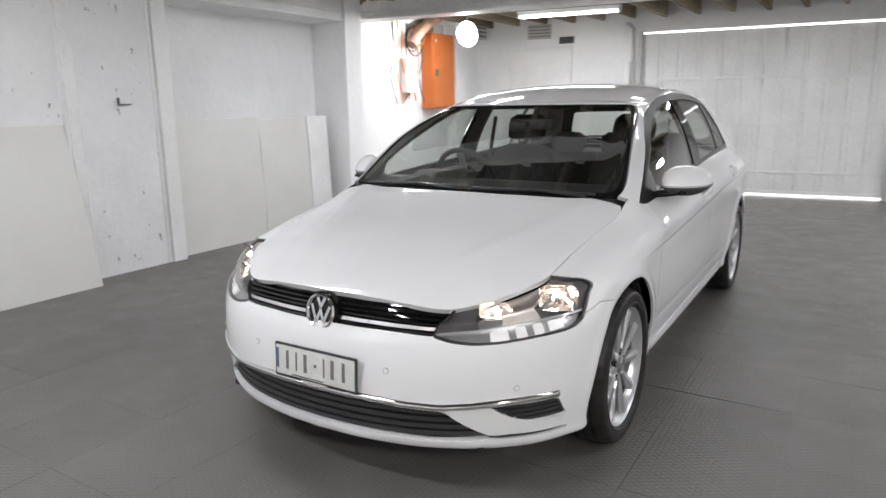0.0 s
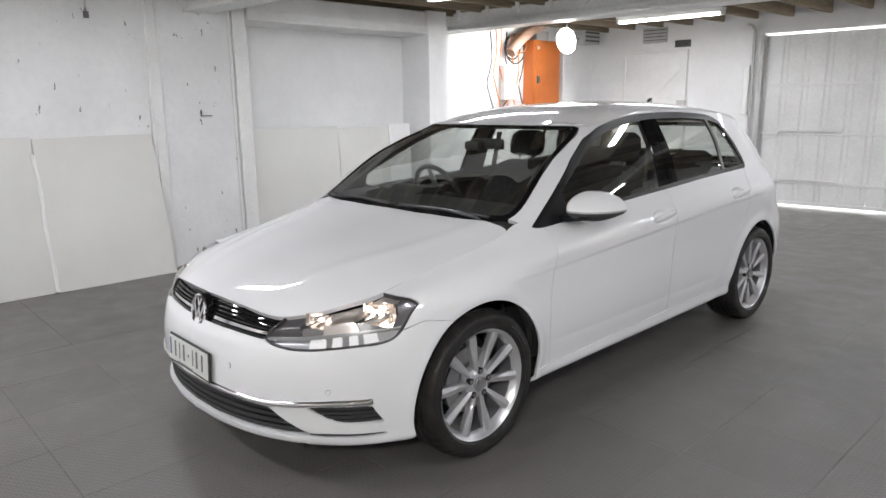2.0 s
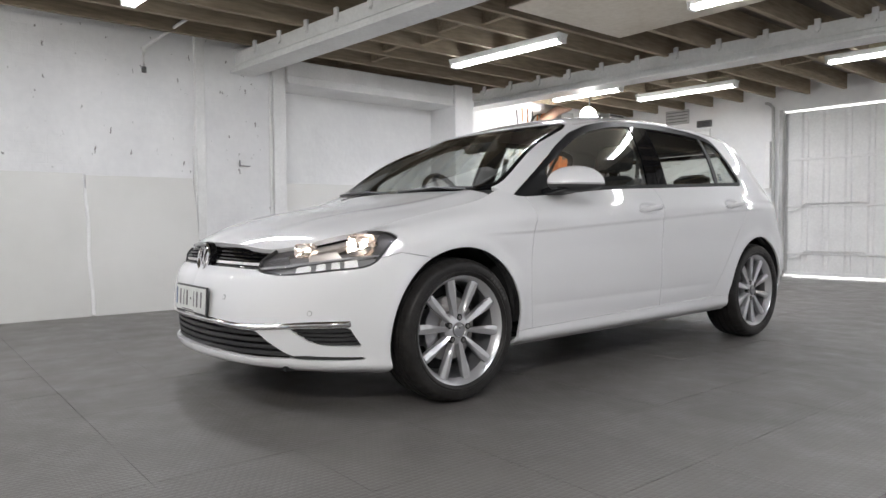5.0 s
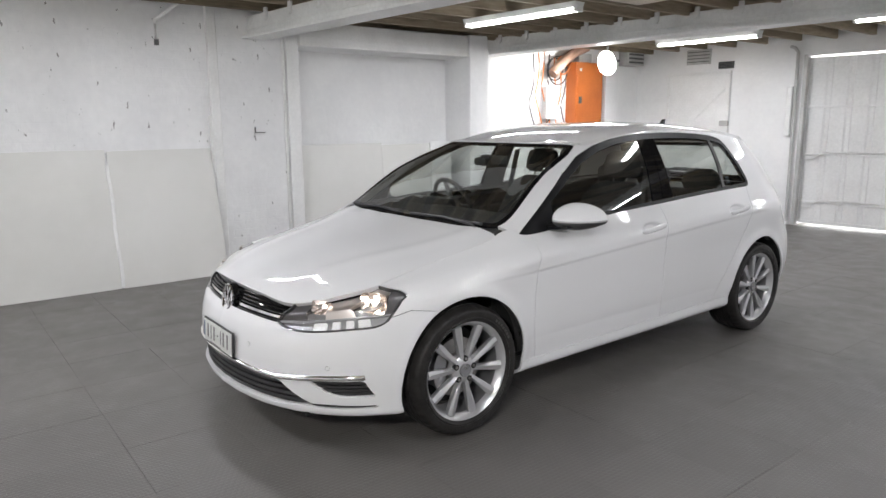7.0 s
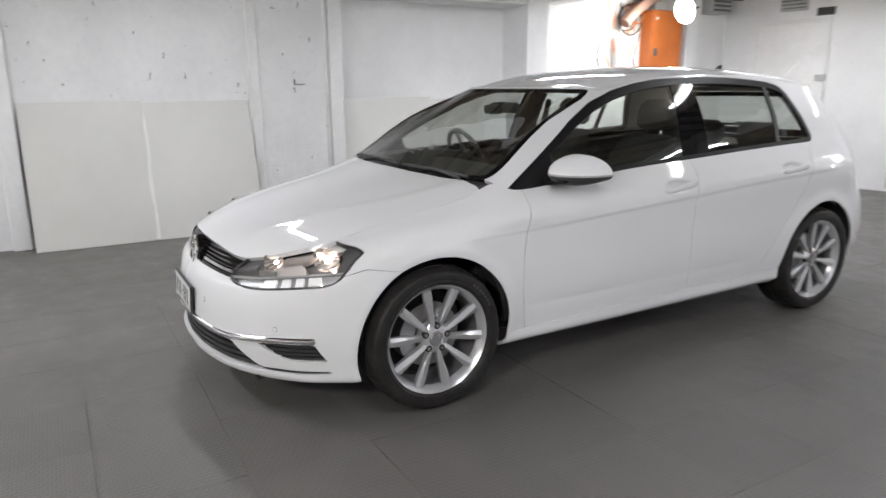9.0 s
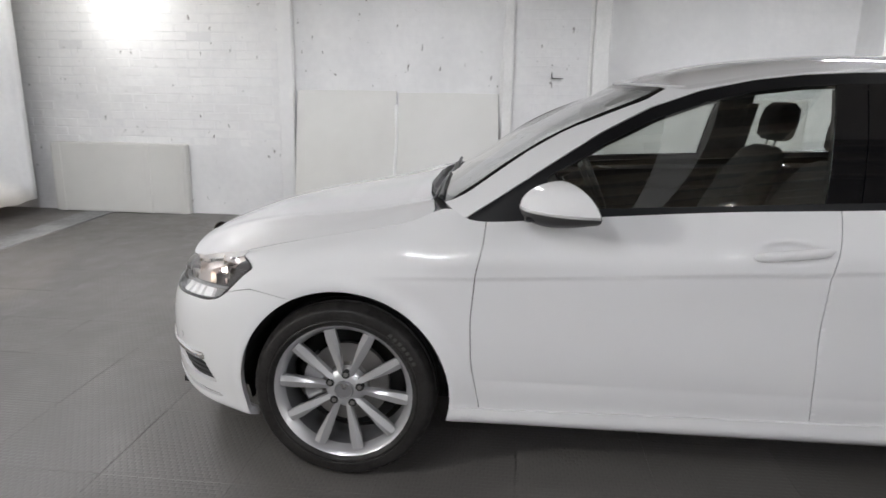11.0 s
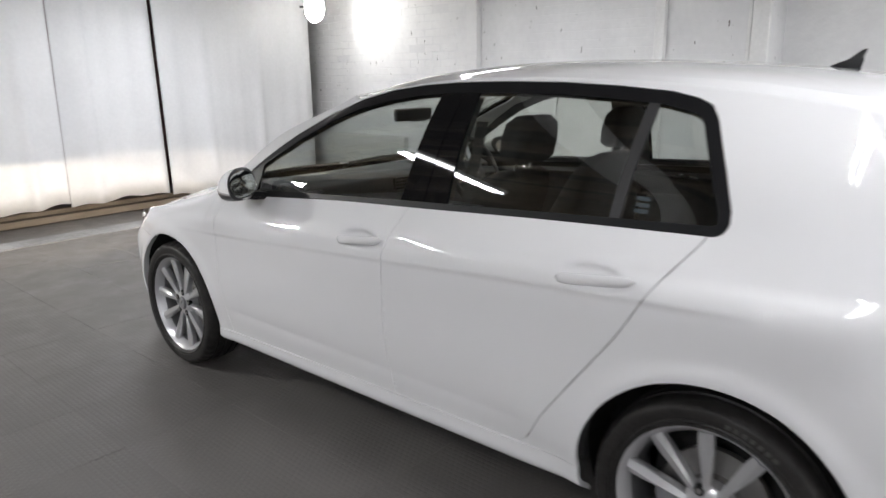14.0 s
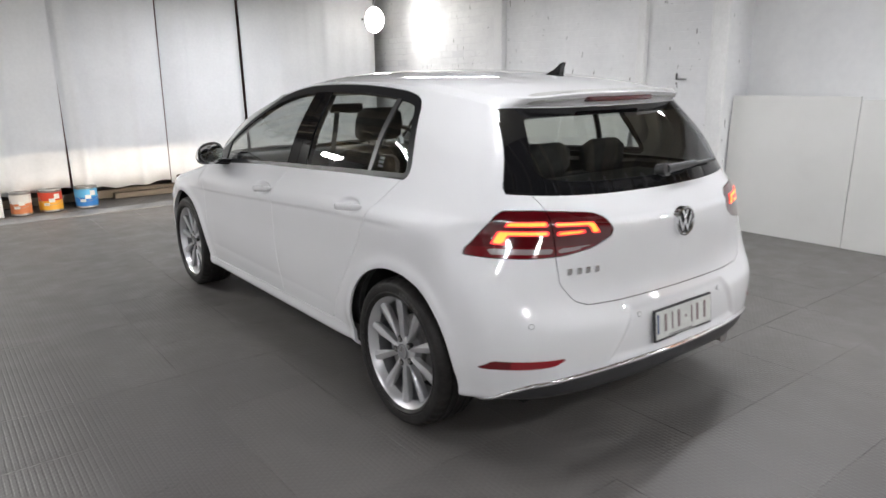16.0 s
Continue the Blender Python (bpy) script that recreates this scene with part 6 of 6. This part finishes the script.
def curtain(x0, x1, z_low, seed, y=-4.2):
    rng = random.Random(seed)
    n, m = int((x1 - x0) / 0.022), 14
    ph, ph2 = rng.uniform(0, 6), rng.uniform(0, 6)
    verts, faces = [], []
    for j in range(m + 1):
        t = j / m
        z = 2.66 - t * (2.66 - z_low)
        for i in range(n + 1):
            x = x0 + (x1 - x0) * i / n
            s = x - x0
            fold = 0.022 * math.sin(5.2 * s + ph + 0.3 * t) + 0.010 * math.sin(11.0 * s + ph2) + 0.004 * math.sin(27.0 * s + ph)
            fold += (0.034 + 0.012 * t) * max(0.0, math.cos(8.7 * s + ph2 + 0.5 * math.sin(1.7 * s) + 0.15 * t)) ** 6 + 0.020 * max(0.0, math.cos(5.1 * s + ph)) ** 16
            hem = (0.018 * math.sin(6 * s + ph) + 0.010 * math.sin(17 * s)) * t
            verts.append((x + 0.03 * t * math.sin(2.2 * s + ph), y + fold * (0.5 + 0.5 * t) + 0.03 * t, z + hem))
    for j in range(m):
        for i in range(n):
            a = j * (n + 1) + i
            faces.append((a, a + 1, a + n + 2, a + n + 1))
    back = len(verts)
    verts += [(x, yy - 0.004, z) for x, yy, z in verts]
    faces += [tuple(back + k for k in f[::-1]) for f in faces]
    for i in range(n):
        a = m * (n + 1) + i
        faces.append((a, a + 1, back + a + 1, back + a))
    for j in range(m):
        for c, flip_ in ((0, False), (n, True)):
            a, b = j * (n + 1) + c, (j + 1) * (n + 1) + c
            faces.append((a, b, back + b, back + a))
    ob = obj("sheet_curtain", verts, faces, CLOTH, None, "hanging white sheeting curtain with uneven folds and hem", smooth=True)
    return tagged(ob, category="curtain", group="curtains across the garage")


curtain(-3.34, -1.275, 0.13, 1, -4.20)
curtain(-1.245, -0.250, 0.17, 2, -4.22)
curtain(-0.215, 0.95, 0.18, 3, -4.18)
curtain(0.93, 2.4, 0.20, 4, -4.16)
curtain(2.42, 3.9, 0.17, 5, -4.2)
curtain(3.92, 5.18, 0.17, 6, -4.2)
tagged(part("curtain_rail", box(-3.5, -4.25, 2.62, 5.2, -4.15, 2.67, 0.004), BEAMW, None, "white rail that carries the curtains"), category="rail")

# what lies under the curtains: timbers, a low rack, paint tins, a dark bag
for x0, x1, y, z, h in ((-1.9, 0.45, -4.36, 0.035, 0.07), (-3.3, 0.9, -4.55, 0.05, 0.10), (0.3, 3.2, -4.50, 0.05, 0.10)):
    tagged(part("timber_length", skew(box(x0, y - 0.05, z - h / 2, x1, y + 0.05, z + h / 2, 0.006), 0.02, 0), mottle(material("pale_timber", (0.5, 0.42, 0.32), 0.8), (0.15, 0.125, 0.10), (0.28, 0.24, 0.19), 2, 30, 0.2, stretch=(0.1, 1, 1)), None, "pale sawn timber lying on the floor"), category="timber")
bag = ball((-2.30, -4.36, 0.115), 0.20, 0.13, 0.115, 20)
for v in bag.verts:
    v.co += Vector((noise.noise(v.co * 9), noise.noise(v.co * 9 + Vector((5, 0, 0))), 0)) * 0.025
    v.co.z = max(v.co.z, 0.0)
tagged(part("dark_bag", bag, CABIN, None, "slumped dark bag on the floor under the curtain", smooth=True), category="bag")


def paint_tin(x, y, r, h, wall, lower, name_label):
    t = part("paint_tin", lathe([(0.0, 0.0005), (0.0, r), (0.006, r + 0.003), (0.012, r), (h - 0.012, r), (h - 0.006, r + 0.003), (h, r + 0.002), (h, r - 0.008), (h - 0.006, r - 0.012), (h - 0.006, 0.0005)], 32, "z"), STEEL, None, name_label, smooth=True, angle=0.5)
    t.matrix_world = Matrix.Translation((x, y, 0.0))
    tagged(t, category="tin", group="paint tins")
    part("wrapper", lathe([(0.022, r + 0.0012), (h * 0.52, r + 0.0012)], 32, "z"), lower, t, smooth=True)
    part("wrapper", lathe([(h * 0.52, r + 0.0012), (h - 0.022, r + 0.0012)], 32, "z"), wall, t, smooth=True)
    for k in range(3):
        a = 1.1 + 0.45 * k
        part("wrapper_mark", box(-0.03, r, 0, 0.03, r + 0.0028, 0.03 + 0.012 * k, m=Matrix.Rotation(a - math.pi / 2, 4, "Z") @ Matrix.Translation((0, 0, h * (0.3 + 0.15 * k)))), PLATE, t)
    part("wire_handle", tube_path([(r * 1.02 * math.cos(a), r * 0.25 * math.sin(a) + r * 0.9, h * 0.75 - 0.10 * math.sin(a)) for a in np.linspace(0, math.pi, 12)], 0.002, 5), STEEL, t)


C_RED, C_YEL = material("red_wrapper", (0.55, 0.06, 0.03), 0.4), material("yellow_wrapper", (0.75, 0.38, 0.04), 0.4)
C_BLU, C_LBL = material("blue_wrapper", (0.03, 0.18, 0.50), 0.4), material("light_blue_wrapper", (0.10, 0.38, 0.65), 0.4)
C_WHT, C_ORG = material("white_wrapper", (0.65, 0.63, 0.60), 0.4), material("orange_wrapper", (0.60, 0.20, 0.08), 0.4)
paint_tin(1.50, -3.92, 0.105, 0.25, C_WHT, C_ORG, "white and orange paint tin on the floor")
paint_tin(1.20, -3.98, 0.120, 0.24, C_RED, C_YEL, "red and yellow paint tin on the floor")
paint_tin(0.83, -3.98, 0.120, 0.24, C_LBL, C_BLU, "blue paint tin on the floor")
tagged(part("white_carton", box(1.68, -4.02, 0, 1.95, -3.80, 0.26, 0.006), PLAIN, None, "plain white carton standing on the floor"), category="carton")
# worn pale strip across the floor before the curtains
_ps = box(-3.55, -3.76, -0.02, 5.1, -3.475, 0.004)
structure("floor_strip", skew(_ps, 0.02, -3.5), mottle(material("pale_concrete_strip", (0.30, 0.30, 0.30), 0.6), (0.13, 0.13, 0.13), (0.34, 0.34, 0.34), 2.5, 30, 0.2))

# --- the north end: door, vents, pipes, electrical cabinet


def ny(x):
    return NY - 0.28 + K * (x + 3.5)


def on_north(bm):
    """Pieces built against y = 0 with their depth to -y are set on the north wall."""
    for v in bm.verts:
        v.co.y += ny(v.co.x)
    return bm


gd = empty("roller_door", Matrix.Identity(4))
tagged(gd, "closed white ribbed garage door with daylight round its edges", "garage door")
_z = [0.035, 0.34, 1.00, 1.65, 2.308]
for a, b in zip(_z, _z[1:]):
    n = int((GX1 - GX0 - 0.05) / 0.022)
    verts, faces = [], []
    for zz in (a + 0.004, b - 0.004):
        for i in range(n + 1):
            x = GX0 - 0.015 + (GX1 - GX0 - 0.01) * i / n
            u = (x * 3.7) % 1.0
            d = 0.016 * (1 if u > 0.12 and u < 0.88 else 0)
            verts.append((x, ny(x) + 0.10 - d, zz))
    for i in range(n):
        faces.append((i, i + 1, n + 2 + i, n + 1 + i))
    k = len(verts)
    verts += [(x, y + 0.02, z) for x, y, z in verts]
    faces += [tuple(k + q for q in f[::-1]) for f in faces]
    obj("door_panel", verts, faces, DOORW, gd)
for zz in _z[1:-1]:
    part("door_rail", on_north(box(GX0 + 0.03, 0.075, zz - 0.022, GX1 - 0.03, 0.10, zz + 0.012, 0.004)), DOORW, gd)
part("door_rail", on_north(box(GX0 + 0.03, 0.075, 0.034, GX1 - 0.03, 0.10, 0.075, 0.004)), DOORW, gd)
for zz in (0.36, 1.02):
    part("door_latch", on_north(tube_path([(GX0 + 0.06, 0.055, zz - 0.09), (GX0 + 0.16, 0.05, zz - 0.09), (GX0 + 0.30, 0.055, zz + 0.01), (GX0 + 1.0, 0.06, zz + 0.012)], 0.009, 6)), DOORW, gd)
for xx in (GX0 - 0.005, GX1 - 0.03):
    structure("door_track", on_north(box(xx - 0.02, -0.02, 0, xx + 0.03, 0.06, GZ + 0.03, 0.004)), GREYBOX)
OUT = glowing("bright_daylight", (1.0, 1.0, 1.0), 5.0)
structure("backdrop", on_north(box(GX0 - 0.6, 1.0, -0.1, GX1 + 0.6, 1.02, 2.7)), OUT)

# side door with a diagonal brace
sd = empty("ledged_door", Matrix.Identity(4))
tagged(sd, "closed white painted plank door with a diagonal brace", "door")
part("door_leaf", on_north(box(-3.36, -0.035, 0.02, -2.42, 0.0, 2.15, 0.004)), TRIMW, sd)
for x0, z0, x1, z1 in ((-3.40, 2.15, -2.38, 2.19),):
    part("door_frame", on_north(box(x0, -0.05, z0, x1, 0.0, z1, 0.004)), TRIMW, sd)
for xx in (-3.40, -2.425):
    part("door_frame", on_north(box(xx, -0.05, 0, xx + 0.045, 0.0, 2.14, 0.004)), TRIMW, sd)
_brc = bmesh.new()
_a, _c = Vector((-3.28, 0, 1.18)), Vector((-2.48, 0, 1.96))
_dir = (_c - _a).normalized()
_per = Vector((-_dir.z, 0, _dir.x)) * 0.045
_vv = [_brc.verts.new(p + Vector((0, y, 0))) for y in (-0.05, -0.034) for p in (_a - _per, _c - _per, _c + _per, _a + _per)]
for q in ((0, 1, 2, 3), (7, 6, 5, 4), (0, 4, 5, 1), (1, 5, 6, 2), (2, 6, 7, 3), (3, 7, 4, 0)):
    _brc.faces.new([_vv[i] for i in q])
part("door_brace", on_north(_brc), TRIMW, sd)
part("door_bolt", on_north(box(-2.50, -0.075, 1.385, -2.37, -0.03, 1.465, 0.004)), GREYBOX, sd)
# vents and small boxes
for x0, z0, x1, z1, mat, nm, lab in ((-3.10, 2.31, -2.72, 2.53, GREYBOX, "wall_vent", "grey slatted vent high on the wall"), (-2.59, 2.225, -2.36, 2.325, DARKBOX, "wall_vent", "dark slotted vent above the door")):
    v_ = tagged(part(nm, on_north(box(x0, -0.03, z0, x1, 0.0, z1, 0.004)), mat, None, lab), category="vent")
    for k in range(4):
        zz = z0 + (z1 - z0) * (k + 0.7) / 4.6
        part("slat", on_north(box(x0 + 0.015, -0.036, zz, x1 - 0.015, -0.028, zz + 0.012)), DARKBOX if mat is GREYBOX else MATT, v_)
_pp = tube_path([(-1.56, -0.04, 2.46), (-1.50, -0.05, 2.44), (-1.455, -0.05, 2.38), (-1.45, -0.05, 1.9), (-1.435, -0.05, 0.05)], 0.022, 8)
tagged(part("down_pipe", on_north(_pp), GREYBOX, None, "grey pipe running down beside the garage door", smooth=True), category="pipe")
tagged(part("switch_box", on_north(box(-1.555, -0.07, 1.25, -1.485, 0.0, 1.92, 0.008)), TRIMW, None, "slim white switch box on the wall"), category="box")
# electrical cabinet, meter box and cables on the recessed wall
cab = empty("electrical_cabinet", Matrix.Identity(4))
tagged(cab, "orange steel electrical cabinet on the white wall", "cabinet")
part("cabinet_body", box(RXW, 5.93, 1.28, -3.765, 6.52, 2.33, 0.006), ORANGE, cab)
cd_ = part("cabinet_door", box(-3.763, 5.945, 1.30, -3.742, 6.505, 2.315, 0.006), ORANGE, cab)
part("cabinet_lock", box(-3.745, 5.97, 1.73, -3.715, 6.02, 1.83, 0.004), DARKBOX, cd_)
part("warning_mark", box(-3.742, 5.985, 2.20, -3.7405, 6.03, 2.24), PLATE, cd_)
mb = tagged(part("meter_box", box(RXW, 5.42, 1.50, -3.86, 5.66, 1.98, 0.01), TRIMW, None, "white meter box with a clear window"), category="box")
part("meter_window", box(-3.862, 5.45, 1.62, -3.852, 5.63, 1.93, 0.004), GREYBOX, mb)
_rng = random.Random(9)
for _k in range(7):
    _y0 = 5.20 + 0.10 * _k
    _mat = CABLE_O if _k % 3 else CABLE_B
    _pts = [(RXW + 0.03 + 0.01 * _k, _y0 + 0.10 * math.sin(0.9 * j + _k) * (j / 8), 2.42 - 0.13 * j + 0.04 * math.sin(j * 1.3 + _k)) for j in range(9)]
    tagged(part("cable", tube_path(_pts, 0.009, 6), _mat, None, "loose cable hanging on the white wall", smooth=True), category="cable", group="cables by the cabinet")
for _k, (_r, _yy, _zz) in enumerate(((0.16, 5.62, 2.22), (0.20, 5.66, 2.20), (0.13, 5.75, 2.28))):
    _pts = [(RXW + 0.06 + 0.02 * _k, _yy + _r * math.cos(a), _zz + _r * math.sin(a)) for a in np.linspace(0, math.tau, 24, endpoint=False)]
    tagged(part("cable_coil", tube_path(_pts, 0.010, 6, closed=True), CABLE_B if _k < 2 else CABLE_O, None, "coiled cable hung beside the cabinet", smooth=True), category="cable")
_ct = tube_path([(RXW + 0.13, 5.50, 2.14), (RXW + 0.13, 5.56, 2.20), (RXW + 0.13, 5.74, 2.34), (RXW + 0.14, 5.95, 2.47), (RXW + 0.15, 6.2, 2.56)], 0.075, 14)
part("conduit", _ct, mottle(material("dusty_pink_conduit", (0.42, 0.26, 0.19), 0.6), (0.34, 0.20, 0.14), (0.48, 0.31, 0.24), 4, 40, 0.1), cab, "dusty brown conduit", smooth=True)
part("top_box", box(-3.93, 6.02, 2.332, -3.79, 6.30, 2.46, 0.008), GREYBOX, cab, "grey junction box")
structure("corner_pier", box(RXW - 0.1, 6.66, 0, -3.80, 6.95, 2.72, 0.006), PLAIN)
vb = tagged(part("wall_fan_box", box(RXW, 7.05, 2.33, -3.70, 7.45, 2.56, 0.006), GREYBOX, None, "grey ventilation box high on the wall"), category="vent")
for _k in range(3):
    part("slat", box(-3.702, 7.07, 2.36 + 0.06 * _k, -3.692, 7.43, 2.385 + 0.06 * _k), DARKBOX, vb)

# --- rubber floor tiles, laid square to the car
TILE = 0.480
_tm = box(-TILE / 2 + 0.0009, -TILE / 2 + 0.0009, -0.006, TILE / 2 - 0.0009, TILE / 2 - 0.0009, 0.0)
_tile = bpy.data.meshes.new("floor_tile")
_tm.to_mesh(_tile)
_tm.free()
_tile.materials.append(FLOOR)
_rng = random.Random(12)
_far = bmesh.new()
for _i in range(-11, 8):
    for _k in range(-8, 18):
        _x, _y = 1.69 + TILE * _i, 0.835 + TILE * _k
        if _y - TILE / 2 < -3.47 or _y > ny(_x) + 0.3:
            continue
        if -2.5 < _x < 4.5 and -3.0 < _y < 6.3:
            _ob = new("tile", _tile)
            _ob.parent = floor
            _ob.location = (_x + _rng.uniform(-0.0009, 0.0009), _y + _rng.uniform(-0.0009, 0.0009), -_rng.uniform(0.0, 0.0008))
            _ob.rotation_euler = (0, 0, _rng.uniform(-0.003, 0.003))
        else:
            box(_x - TILE / 2 + 0.001, _y - TILE / 2 + 0.001, -0.006, _x + TILE / 2 - 0.001, _y + TILE / 2 - 0.001, -0.0004, bm=_far)
tagged(part("far_tiles", _far, FLOOR, floor), kind="stuff")
